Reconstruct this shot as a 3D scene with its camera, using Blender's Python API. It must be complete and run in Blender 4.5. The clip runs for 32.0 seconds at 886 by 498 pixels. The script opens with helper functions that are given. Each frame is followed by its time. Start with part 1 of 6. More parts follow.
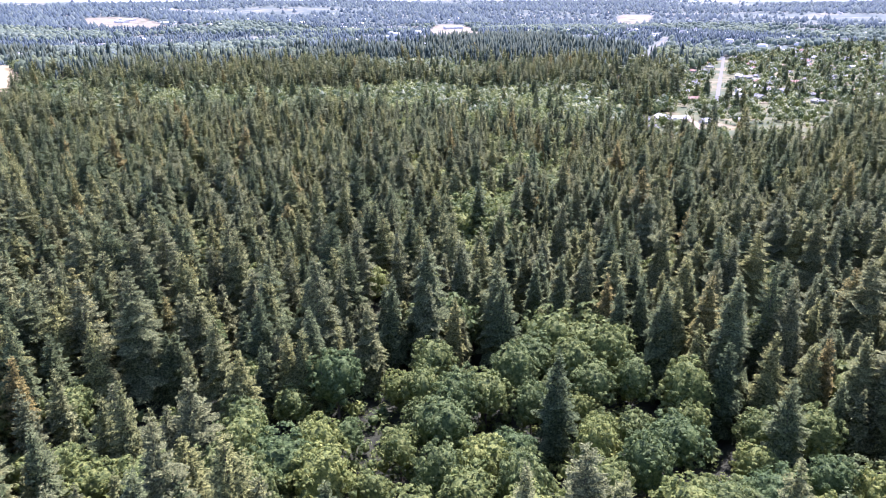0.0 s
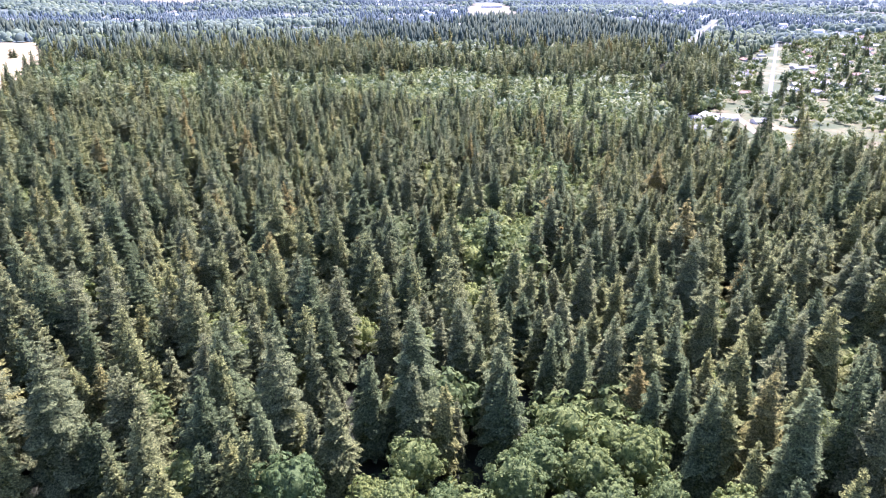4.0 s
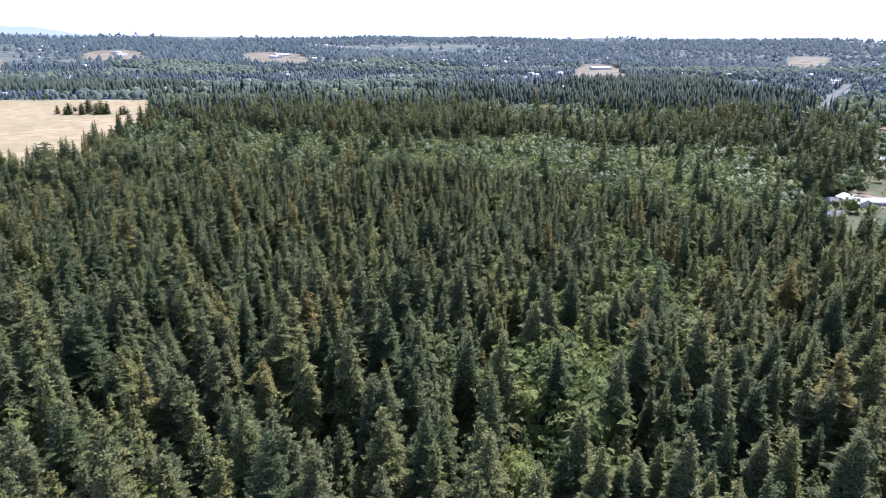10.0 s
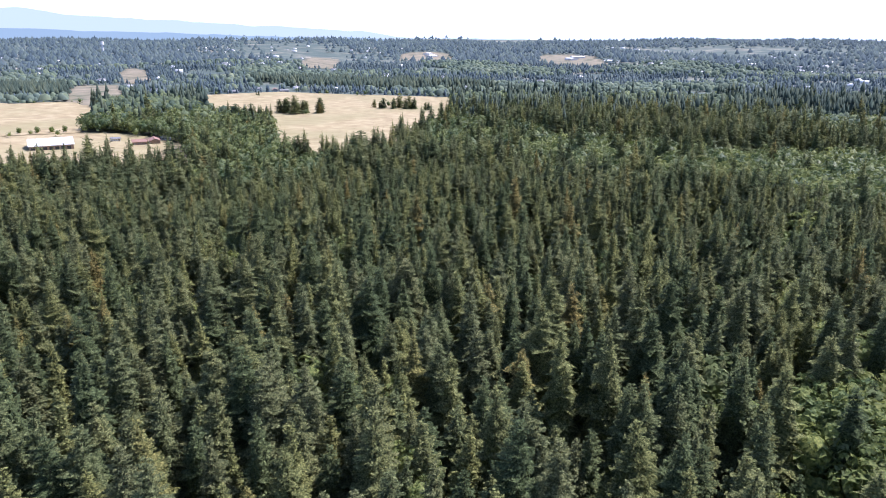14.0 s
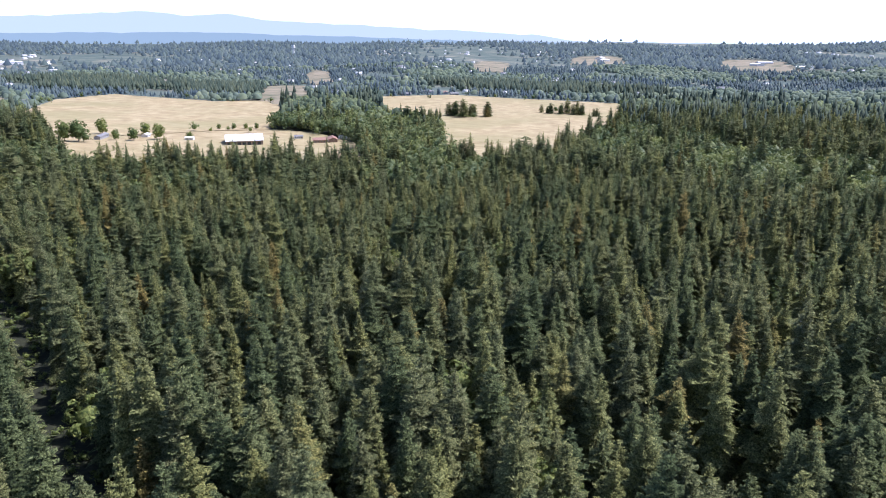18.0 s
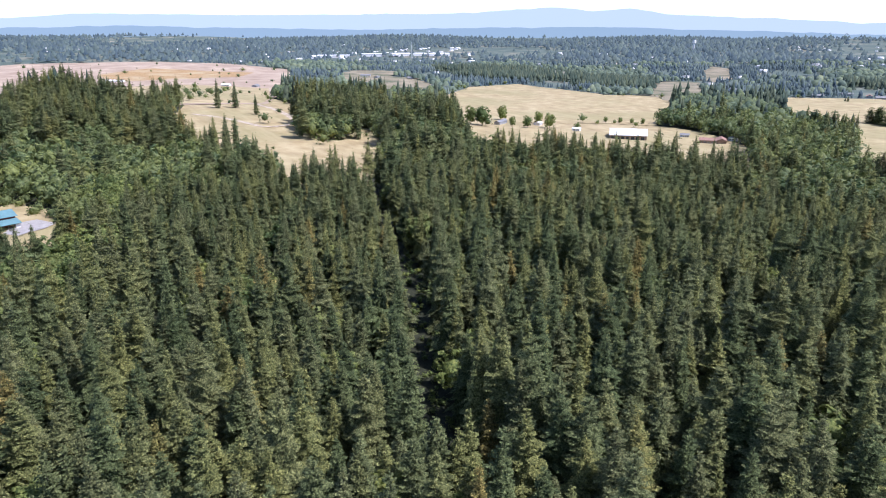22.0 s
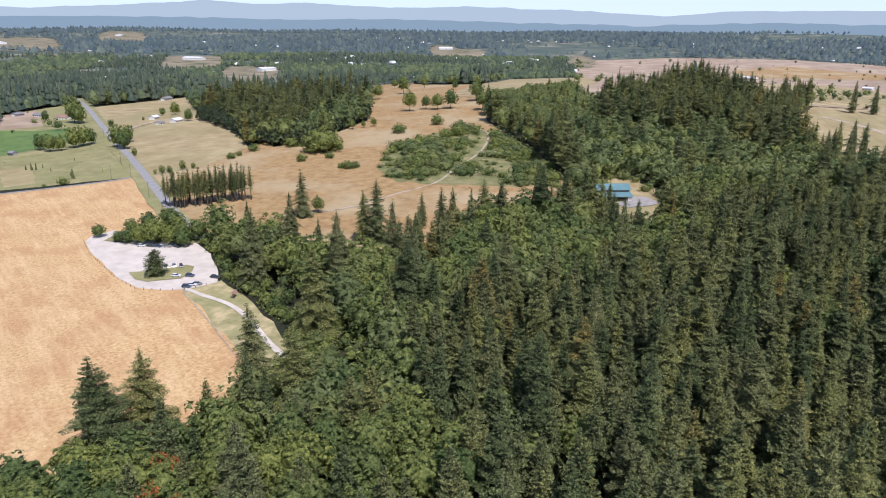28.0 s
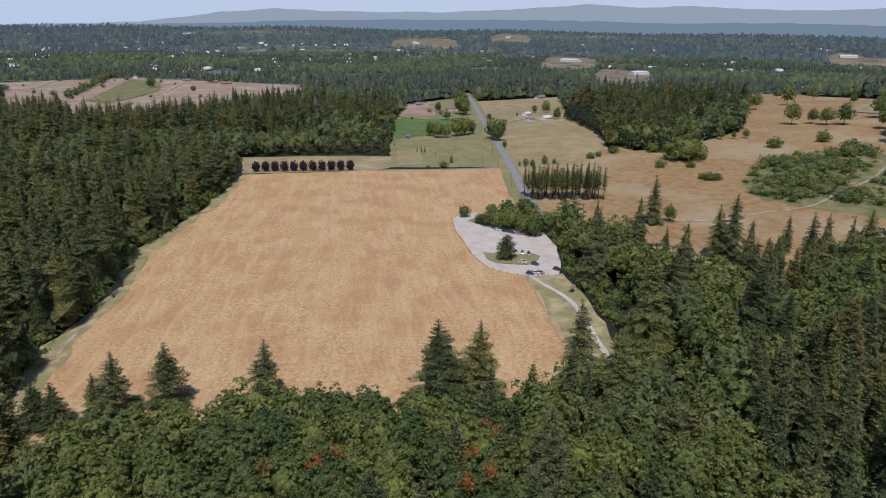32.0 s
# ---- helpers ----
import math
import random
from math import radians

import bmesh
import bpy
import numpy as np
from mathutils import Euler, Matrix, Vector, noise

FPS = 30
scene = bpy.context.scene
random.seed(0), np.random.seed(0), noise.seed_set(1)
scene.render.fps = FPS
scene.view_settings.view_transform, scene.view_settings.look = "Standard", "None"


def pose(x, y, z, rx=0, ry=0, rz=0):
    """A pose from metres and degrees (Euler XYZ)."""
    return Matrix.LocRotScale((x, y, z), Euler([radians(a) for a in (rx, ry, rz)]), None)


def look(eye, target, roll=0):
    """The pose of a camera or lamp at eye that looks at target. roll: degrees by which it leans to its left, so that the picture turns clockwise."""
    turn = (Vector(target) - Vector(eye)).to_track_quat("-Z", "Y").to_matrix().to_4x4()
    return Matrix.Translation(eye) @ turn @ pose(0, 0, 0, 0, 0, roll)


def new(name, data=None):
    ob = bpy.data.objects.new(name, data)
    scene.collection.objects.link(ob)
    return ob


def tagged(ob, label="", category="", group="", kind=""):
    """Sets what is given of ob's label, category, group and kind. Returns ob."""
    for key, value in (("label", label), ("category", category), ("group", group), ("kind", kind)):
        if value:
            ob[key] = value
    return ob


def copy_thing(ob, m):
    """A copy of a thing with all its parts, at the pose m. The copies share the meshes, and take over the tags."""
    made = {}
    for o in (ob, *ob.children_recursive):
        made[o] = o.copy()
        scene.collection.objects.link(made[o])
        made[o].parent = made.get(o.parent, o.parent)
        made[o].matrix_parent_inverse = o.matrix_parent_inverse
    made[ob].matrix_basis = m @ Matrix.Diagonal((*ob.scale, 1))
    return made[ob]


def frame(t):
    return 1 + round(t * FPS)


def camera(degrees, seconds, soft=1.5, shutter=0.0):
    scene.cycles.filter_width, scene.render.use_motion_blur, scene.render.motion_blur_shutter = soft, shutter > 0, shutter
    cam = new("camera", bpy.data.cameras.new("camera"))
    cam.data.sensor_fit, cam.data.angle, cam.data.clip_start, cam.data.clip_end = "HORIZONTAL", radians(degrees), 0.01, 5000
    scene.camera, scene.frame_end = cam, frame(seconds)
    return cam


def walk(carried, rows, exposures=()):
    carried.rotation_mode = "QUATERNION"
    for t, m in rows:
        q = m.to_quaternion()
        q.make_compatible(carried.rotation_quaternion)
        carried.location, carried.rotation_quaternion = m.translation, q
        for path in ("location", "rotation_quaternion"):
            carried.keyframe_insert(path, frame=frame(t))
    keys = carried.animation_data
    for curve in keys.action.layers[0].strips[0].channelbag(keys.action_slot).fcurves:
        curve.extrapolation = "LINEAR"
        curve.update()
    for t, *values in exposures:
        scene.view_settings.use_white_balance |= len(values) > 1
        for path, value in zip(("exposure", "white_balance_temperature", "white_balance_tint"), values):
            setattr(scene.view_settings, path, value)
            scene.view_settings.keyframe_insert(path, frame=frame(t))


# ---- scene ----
# ---------------------------------------------------------------- camera
cam = camera(65.2, 32.0, soft=1.0)
METRES, EYE, TILT, LEAN, TURN = 128.0, 111.5, -19.9, 0.1, 0.0
ROWS = [
    (0.0, 0.0, 0.0, 0.0, 0.0, 0.0, -0.0),
    (0.5, 0.0127, 0.0368, 0.0308, 0.65, -0.69, -0.37),
    (1.0, 0.0249, 0.0747, 0.0561, 1.05, -2.49, -0.64),
    (1.5, 0.0355, 0.1139, 0.0789, 1.03, -4.95, -0.75),
    (2.0, 0.0451, 0.155, 0.1029, 1.12, -7.02, -0.88),
    (2.5, 0.0547, 0.1969, 0.1249, 1.23, -3.89, -1.0),
    (3.0, 0.0633, 0.2383, 0.1413, 1.55, -1.82, -1.2),
    (3.5, 0.0711, 0.2814, 0.1593, 2.29, -1.89, -1.43),
    (5.5, 0.1043, 0.469, 0.2329, 3.83, -1.16, -1.63),
    (6.0, 0.1124, 0.5197, 0.2491, 4.26, -0.83, -1.66),
    (6.5, 0.1197, 0.5732, 0.2693, 4.65, -0.32, -1.69),
    (7.0, 0.1275, 0.6265, 0.2868, 4.99, 1.42, -1.68),
    (7.5, 0.135, 0.6803, 0.3061, 5.54, 1.38, -1.83),
    (8.0, 0.143, 0.7301, 0.324, 6.03, 1.34, -2.0),
    (8.5, 0.1506, 0.7718, 0.3399, 5.92, 2.15, -2.11),
    (9.0, 0.1556, 0.801, 0.3487, 5.4, 2.65, -2.17),
    (9.5, 0.1561, 0.8204, 0.3533, 7.79, 2.52, -3.12),
    (10.0, 0.1585, 0.8304, 0.3546, 11.24, 2.27, -4.48),
    (10.5, 0.1585, 0.8344, 0.3525, 14.91, 1.91, -5.78),
    (11.0, 0.1585, 0.8379, 0.3491, 18.68, 1.55, -7.0),
    (11.5, 0.159, 0.8408, 0.3465, 21.35, 1.25, -7.82),
    (12.0, 0.158, 0.8424, 0.345, 23.69, 0.95, -8.55),
    (12.5, 0.1577, 0.8449, 0.3437, 26.11, 0.6, -9.29),
    (13.0, 0.1573, 0.8467, 0.3436, 28.61, 0.22, -10.06),
    (13.5, 0.1568, 0.8475, 0.3443, 31.01, -0.21, -10.76),
    (14.0, 0.1563, 0.8478, 0.3459, 33.61, -0.67, -11.52),
    (14.5, 0.1561, 0.8477, 0.3488, 36.27, -1.2, -12.28),
    (16.5, 0.1554, 0.8453, 0.3613, 41.55, -2.28, -13.67),
    (17.0, 0.1555, 0.8446, 0.3633, 43.38, -2.69, -14.11),
    (17.5, 0.1556, 0.8441, 0.3647, 45.22, -3.09, -14.56),
    (18.0, 0.1559, 0.8437, 0.3658, 47.07, -3.53, -15.01),
    (18.5, 0.1559, 0.8426, 0.3658, 48.92, -3.96, -15.43),
    (19.0, 0.1557, 0.8433, 0.3668, 50.83, -4.48, -15.83),
    (19.5, 0.1539, 0.8417, 0.3669, 53.84, -5.32, -16.41),
    (20.0, 0.153, 0.8424, 0.3669, 59.73, -7.03, -17.42),
    (20.5, 0.1519, 0.8433, 0.3665, 65.7, -8.87, -18.29),
    (21.0, 0.1516, 0.8437, 0.366, 71.67, -10.77, -19.01),
    (21.5, 0.1515, 0.8454, 0.3671, 76.75, -12.5, -19.5),
    (22.0, 0.1518, 0.8462, 0.3668, 79.11, -13.73, -19.69),
    (22.5, 0.1514, 0.846, 0.3663, 81.42, -14.93, -19.86),
    (23.0, 0.1512, 0.8461, 0.366, 85.03, -16.2, -20.02),
    (23.5, 0.1511, 0.8462, 0.366, 89.13, -17.59, -20.09),
    (24.0, 0.1508, 0.8466, 0.366, 93.66, -19.15, -20.08),
    (24.5, 0.1501, 0.8469, 0.3658, 98.25, -20.71, -19.93),
    (25.0, 0.1492, 0.847, 0.3652, 102.86, -22.27, -19.67),
    (25.5, 0.1488, 0.8469, 0.3647, 107.47, -23.8, -19.29),
    (27.5, 0.1478, 0.8476, 0.3589, 125.45, -29.22, -16.78),
    (28.0, 0.1489, 0.8472, 0.3582, 129.53, -30.33, -15.99),
    (28.5, 0.1498, 0.8471, 0.3575, 133.54, -31.37, -15.13),
    (29.0, 0.1511, 0.8471, 0.3568, 137.57, -32.35, -14.24),
    (29.5, 0.1526, 0.8473, 0.3559, 141.62, -33.28, -13.26),
    (30.0, 0.154, 0.8475, 0.3557, 145.63, -34.14, -12.19),
    (30.5, 0.1548, 0.8479, 0.3551, 149.62, -34.9, -11.05),
    (31.0, 0.1559, 0.849, 0.3537, 153.32, -35.51, -10.0),
    (31.5, 0.1555, 0.8492, 0.354, 156.34, -35.98, -9.0),
    (32.0, 0.1547, 0.8495, 0.3544, 158.42, -36.26, -8.3),
]
EXPOSURES = [(0.0, 1.42, 5600, 41), (3.0, 1.70, 5600, 41), (6.0, 1.55, 5600, 39), (7.0, 1.27, 5600, 36), (9.0, 0.64, 5600, 30), (13.0, 0.57, 5650, 27), (19.0, 0.42, 5700, 24), (23.0, 0.38, 5750, 22), (25.0, 0.34, 5900, 21), (28.0, -0.14, 6050, 20), (32.0, -0.84, 6100, 20)]
walk(cam, [(t, pose(0, 0, EYE, TILT, LEAN, TURN) @ pose(METRES * x, METRES * y, METRES * z, 90 + pitch, roll, yaw)) for t, x, y, z, yaw, pitch, roll in ROWS], EXPOSURES)

# ---------------------------------------------------------------- light
SUN_AZ, SUN_EL = radians(27), radians(59)          # clockwise from +Y, and above the horizon
world = bpy.data.worlds.new("summer_sky")
scene.world = world
world.use_nodes = True
wn, wl = world.node_tree.nodes, world.node_tree.links
sky = wn.new("ShaderNodeTexSky")
sky.sky_type, sky.sun_disc = "NISHITA", False
sky.sun_elevation, sky.sun_rotation = SUN_EL, SUN_AZ
sky.altitude, sky.air_density, sky.dust_density, sky.ozone_density = 50, 1.0, 0.7, 2.0
wn["Background"].inputs["Strength"].default_value = 0.12
# summer haze whitens the lowest degrees of the sky
wc, wz, wr, wm = wn.new("ShaderNodeTexCoord"), wn.new("ShaderNodeSeparateXYZ"), wn.new("ShaderNodeMapRange"), wn.new("ShaderNodeMix")
wl.new(wc.outputs["Generated"], wz.inputs[0])
wl.new(wz.outputs["Z"], wr.inputs["Value"])
wr.interpolation_type = "SMOOTHSTEP"
wr.inputs["From Min"].default_value, wr.inputs["From Max"].default_value, wr.inputs["To Min"].default_value, wr.inputs["To Max"].default_value = -0.02, 0.22, 0.85, 0.0
wm.data_type = "RGBA"
wl.new(wr.outputs["Result"], wm.inputs["Factor"])
ca, cb = [i for i in wm.inputs if i.type == "RGBA"]
cb.default_value = (7.8, 9.7, 12.0, 1)
wl.new(sky.outputs["Color"], ca)
wl.new([o for o in wm.outputs if o.type == "RGBA"][0], wn["Background"].inputs["Color"])
sun = new("sun", bpy.data.lights.new("sun", "SUN"))
sun.data.energy, sun.data.angle, sun.data.color = 4.8, radians(0.53), (1.0, 0.965, 0.91)
sun_dir = Vector((math.sin(SUN_AZ) * math.cos(SUN_EL), math.cos(SUN_AZ) * math.cos(SUN_EL), math.sin(SUN_EL)))
sun.matrix_world = look(sun_dir * 400, (0, 0, 0))

# ---------------------------------------------------------------- materials
def material(name, stops, scale=1.0, rough=0.85, bump=0.0, detail=6.0, stretch=(1, 1, 1), turn=0.0, fine=0.0, spot=None, tint=None, metal=0.0, through_light=0.0, spec=0.3, swath=None, holes=None):
    """Noise-driven colour at two scales with relief; stops is a list of (place, rgb)."""
    m = bpy.data.materials.new(name)
    m.use_nodes = True
    n, l = m.node_tree.nodes, m.node_tree.links
    b = n["Principled BSDF"]
    b.inputs["Roughness"].default_value, b.inputs["Metallic"].default_value = rough, metal
    b.inputs["Specular IOR Level"].default_value = spec
    co, mp = n.new("ShaderNodeTexCoord"), n.new("ShaderNodeMapping")
    mp.inputs["Scale"].default_value, mp.inputs["Rotation"].default_value = stretch, (0, 0, radians(turn))
    geo = n.new("ShaderNodeNewGeometry")
    l.new(geo.outputs["Position"], mp.inputs["Vector"])
    t = n.new("ShaderNodeTexNoise")
    t.inputs["Scale"].default_value, t.inputs["Detail"].default_value, t.inputs["Roughness"].default_value = scale, detail, 0.62
    l.new(mp.outputs["Vector"], t.inputs["Vector"])
    ramp = n.new("ShaderNodeValToRGB")
    while len(ramp.color_ramp.elements) < len(stops):
        ramp.color_ramp.elements.new(0.5)
    for e, (p, c) in zip(ramp.color_ramp.elements, stops):
        e.position, e.color = p, (*c, 1)
    l.new(t.outputs["Fac"], ramp.inputs["Fac"])
    col = ramp.outputs["Color"]
    if spot:                                        # broad patches: (scale, low, high, rgb, strength)
        s = n.new("ShaderNodeTexNoise")
        s.inputs["Scale"].default_value, s.inputs["Detail"].default_value = spot[0], 4
        l.new(geo.outputs["Position"], s.inputs["Vector"])
        r = n.new("ShaderNodeMapRange")
        r.inputs["From Min"].default_value, r.inputs["From Max"].default_value, r.inputs["To Max"].default_value = spot[1], spot[2], spot[4]
        l.new(s.outputs["Fac"], r.inputs["Value"])
        mx = n.new("ShaderNodeMix")
        mx.data_type = "RGBA"
        mx.inputs["B"].default_value = (*spot[3], 1)
        for i in mx.inputs:
            if i.type == "RGBA" and i.name == "B":
                i.default_value = (*spot[3], 1)
        l.new(r.outputs["Result"], mx.inputs["Factor"])
        l.new(col, [i for i in mx.inputs if i.type == "RGBA" and i.name == "A"][0])
        col = [o for o in mx.outputs if o.type == "RGBA"][0]
    if swath:                                       # long mown rows: (length, width, turn, rgb, strength)
        m2, s2, r2, x2 = n.new("ShaderNodeMapping"), n.new("ShaderNodeTexNoise"), n.new("ShaderNodeMapRange"), n.new("ShaderNodeMix")
        m2.vector_type = "TEXTURE"
        m2.inputs["Scale"].default_value, m2.inputs["Rotation"].default_value = (swath[0], swath[1], 10), (0, 0, radians(swath[2]))
        l.new(geo.outputs["Position"], m2.inputs["Vector"])
        l.new(m2.outputs["Vector"], s2.inputs["Vector"])
        s2.inputs["Scale"].default_value, s2.inputs["Detail"].default_value, s2.inputs["Roughness"].default_value = 1.0, 7, 0.7
        r2.inputs["From Min"].default_value, r2.inputs["From Max"].default_value, r2.inputs["To Max"].default_value = 0.46, 0.66, swath[4]
        l.new(s2.outputs["Fac"], r2.inputs["Value"])
        x2.data_type = "RGBA"
        l.new(r2.outputs["Result"], x2.inputs["Factor"])
        a2, b2 = [i for i in x2.inputs if i.type == "RGBA"]
        b2.default_value = (*swath[3], 1)
        l.new(col, a2)
        col = [o for o in x2.outputs if o.type == "RGBA"][0]
    if tint:                                        # one value for each plant: a ramp of multipliers
        at, oi, ad, fr, tr = n.new("ShaderNodeAttribute"), n.new("ShaderNodeObjectInfo"), n.new("ShaderNodeMath"), n.new("ShaderNodeMath"), n.new("ShaderNodeValToRGB")
        at.attribute_name = "tint"
        ad.operation, fr.operation = "ADD", "FRACT"
        l.new(at.outputs["Fac"], ad.inputs[0])
        l.new(oi.outputs["Random"], ad.inputs[1])
        l.new(ad.outputs[0], fr.inputs[0])
        l.new(fr.outputs[0], tr.inputs["Fac"])
        while len(tr.color_ramp.elements) < len(tint):
            tr.color_ramp.elements.new(0.5)
        for e, (p, c) in zip(tr.color_ramp.elements, tint):
            e.position, e.color = p, (*c, 1)
        mx = n.new("ShaderNodeMix")
        mx.data_type, mx.blend_type = "RGBA", "MULTIPLY"
        mx.inputs["Factor"].default_value = 1.0
        a, bb = [i for i in mx.inputs if i.type == "RGBA"]
        l.new(col, a)
        l.new(tr.outputs["Color"], bb)
        col = [o for o in mx.outputs if o.type == "RGBA"][0]
    l.new(col, b.inputs["Base Color"])
    if bump:
        f = n.new("ShaderNodeTexNoise")
        f.inputs["Scale"].default_value, f.inputs["Detail"].default_value = fine or scale * 4, 5
        l.new(mp.outputs["Vector"], f.inputs["Vector"])
        bp = n.new("ShaderNodeBump")
        bp.inputs["Strength"].default_value, bp.inputs["Distance"].default_value = bump, 0.3
        l.new(f.outputs["Fac"], bp.inputs["Height"])
        l.new(bp.outputs["Normal"], b.inputs["Normal"])
    if holes:                                       # gaps between needle sprays or leaves: (scale, share)
        hn, hm = n.new("ShaderNodeTexNoise"), n.new("ShaderNodeMath")
        hn.inputs["Scale"].default_value, hn.inputs["Detail"].default_value = holes[0], 2
        l.new(geo.outputs["Position"], hn.inputs["Vector"])
        hm.operation = "GREATER_THAN"
        hm.inputs[1].default_value = holes[1]
        l.new(hn.outputs["Fac"], hm.inputs[0])
        gap, cut = n.new("ShaderNodeBsdfTransparent"), n.new("ShaderNodeMixShader")
    if through_light:
        tl, ms = n.new("ShaderNodeBsdfTranslucent"), n.new("ShaderNodeMixShader")
        l.new(col, tl.inputs["Color"])
        ms.inputs["Fac"].default_value = through_light
        l.new(b.outputs["BSDF"], ms.inputs[1])
        l.new(tl.outputs["BSDF"], ms.inputs[2])
        l.new(ms.outputs["Shader"], n["Material Output"].inputs["Surface"])
    if holes:
        l.new(hm.outputs[0], cut.inputs["Fac"])
        l.new(gap.outputs[0], cut.inputs[1])
        l.new((ms.outputs["Shader"] if through_light else b.outputs["BSDF"]), cut.inputs[2])
        l.new(cut.outputs["Shader"], n["Material Output"].inputs["Surface"])
    return m


M = {}
M["fir"] = material("fir_needles", [(0.35, (0.026, 0.036, 0.019)), (0.5, (0.130, 0.141, 0.061)), (0.66, (0.325, 0.332, 0.145))], scale=1.7, rough=0.75, bump=0.5, fine=5.0, holes=(3.0, 0.475), through_light=0.20, spec=0.05,
                    tint=[(0.0, (0.56, 0.68, 0.66)), (0.25, (0.80, 0.9, 0.85)), (0.5, (1, 1, 1)), (0.78, (1.18, 1.18, 0.97)), (0.955, (1.25, 1.20, 0.93)), (0.985, (1.42, 1.10, 0.82))])
M["leaf"] = material("maple_leaves", [(0.36, (0.060, 0.092, 0.034)), (0.5, (0.160, 0.202, 0.062)), (0.66, (0.298, 0.330, 0.112))], scale=1.0, rough=0.6, bump=0.7, fine=3.5, holes=(4.5, 0.36), through_light=0.32, spec=0.12,
                     tint=[(0.0, (0.62, 0.74, 0.8)), (0.35, (1, 1, 1)), (0.7, (1.18, 1.14, 1.05)), (1.0, (1.42, 1.3, 1.1))])
M["wood_leaf"] = material("wood_leaves", [(0.36, (0.060, 0.086, 0.032)), (0.5, (0.128, 0.168, 0.056)), (0.66, (0.225, 0.268, 0.098))], scale=0.7, rough=0.5, bump=1.0, fine=1.6, holes=(1.8, 0.38), through_light=0.3, spec=0.3,
                     tint=[(0.0, (0.62, 0.74, 0.8)), (0.35, (1, 1, 1)), (0.7, (1.25, 1.18, 1.1)), (1.0, (1.65, 1.45, 1.15))])
M["scrub"] = material("scrub_leaves", [(0.3, (0.12, 0.158, 0.054)), (0.5, (0.20, 0.242, 0.088)), (0.7, (0.315, 0.338, 0.145))], scale=0.5, bump=1.0, fine=1.8, holes=(1.6, 0.37), through_light=0.4,
                      tint=[(0.0, (0.8, 0.85, 0.9)), (0.5, (1, 1, 1)), (1.0, (1.3, 1.2, 0.95))])
M["plum"] = material("purple_leaves", [(0.3, (0.018, 0.010, 0.014)), (0.7, (0.045, 0.022, 0.030))], scale=1.5)
M["dry_leaf"] = material("orange_leaves", [(0.3, (0.32, 0.10, 0.03)), (0.7, (0.50, 0.19, 0.06))], scale=1.5, through_light=0.2)
M["bark"] = material("bark", [(0.3, (0.07, 0.05, 0.038)), (0.7, (0.16, 0.125, 0.10))], scale=3, bump=0.6, stretch=(1, 1, 0.2))
M["snag"] = material("weathered_wood", [(0.3, (0.22, 0.19, 0.16)), (0.7, (0.42, 0.38, 0.34))], scale=3, bump=0.5, stretch=(1, 1, 0.2))
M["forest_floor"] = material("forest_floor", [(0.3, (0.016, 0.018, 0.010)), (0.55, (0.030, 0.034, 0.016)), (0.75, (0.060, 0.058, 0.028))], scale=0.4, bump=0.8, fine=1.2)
M["hay"] = material("mown_hay", [(0.32, (0.41, 0.245, 0.105)), (0.46, (0.565, 0.36, 0.17)), (0.56, (0.635, 0.425, 0.205)), (0.68, (0.72, 0.54, 0.30))], scale=0.75, bump=1.0, fine=2.0, detail=12,
                    spot=(0.045, 0.44, 0.62, (0.48, 0.26, 0.12), 0.55), swath=(30, 5.0, 74, (0.80, 0.60, 0.33), 0.42))
M["meadow"] = material("brown_meadow", [(0.34, (0.29, 0.178, 0.078)), (0.5, (0.378, 0.246, 0.108)), (0.68, (0.455, 0.312, 0.150))], scale=0.16, bump=0.9, fine=0.7, detail=11, spot=(0.018, 0.47, 0.63, (0.46, 0.37, 0.22), 0.7))
M["tan"] = material("dry_pasture", [(0.3, (0.27, 0.205, 0.10)), (0.5, (0.385, 0.30, 0.155)), (0.7, (0.50, 0.41, 0.235))], scale=0.05, bump=0.8, fine=0.5, detail=10, spot=(0.009, 0.45, 0.62, (0.29, 0.255, 0.115), 0.7), swath=(160, 9.0, 20, (0.46, 0.38, 0.22), 0.45))
M["far_tan"] = material("far_dry_grass", [(0.36, (0.10, 0.12, 0.065)), (0.46, (0.215, 0.185, 0.115)), (0.6, (0.29, 0.245, 0.16)), (0.75, (0.36, 0.31, 0.22))], scale=0.02, bump=0.8, fine=0.4, detail=9)
M["bare"] = material("bare_soil", [(0.3, (0.30, 0.215, 0.15)), (0.55, (0.42, 0.32, 0.23)), (0.75, (0.56, 0.45, 0.32))], scale=0.02, bump=0.8, fine=0.4, detail=8)
M["green"] = material("green_grass", [(0.3, (0.21, 0.20, 0.085)), (0.55, (0.32, 0.29, 0.135)), (0.75, (0.44, 0.37, 0.19))], scale=0.08, bump=0.8, fine=0.8, detail=8, spot=(0.02, 0.45, 0.6, (0.24, 0.25, 0.10), 0.5))
M["scrub_grass"] = material("rough_grass", [(0.3, (0.13, 0.15, 0.055)), (0.5, (0.21, 0.21, 0.085)), (0.7, (0.36, 0.29, 0.15))], scale=0.10, bump=1.0, fine=0.9, detail=9)
M["young_fir"] = material("plantation_needles", [(0.36, (0.026, 0.042, 0.024)), (0.5, (0.058, 0.080, 0.040)), (0.64, (0.11, 0.135, 0.060))], scale=0.6, rough=0.6, bump=0.5, fine=4.0, through_light=0.1, tint=[(0.0, (0.8, 0.88, 0.9)), (0.6, (1, 1, 1)), (0.95, (1.25, 1.12, 0.9)), (1.0, (1.6, 1.1, 0.8))])
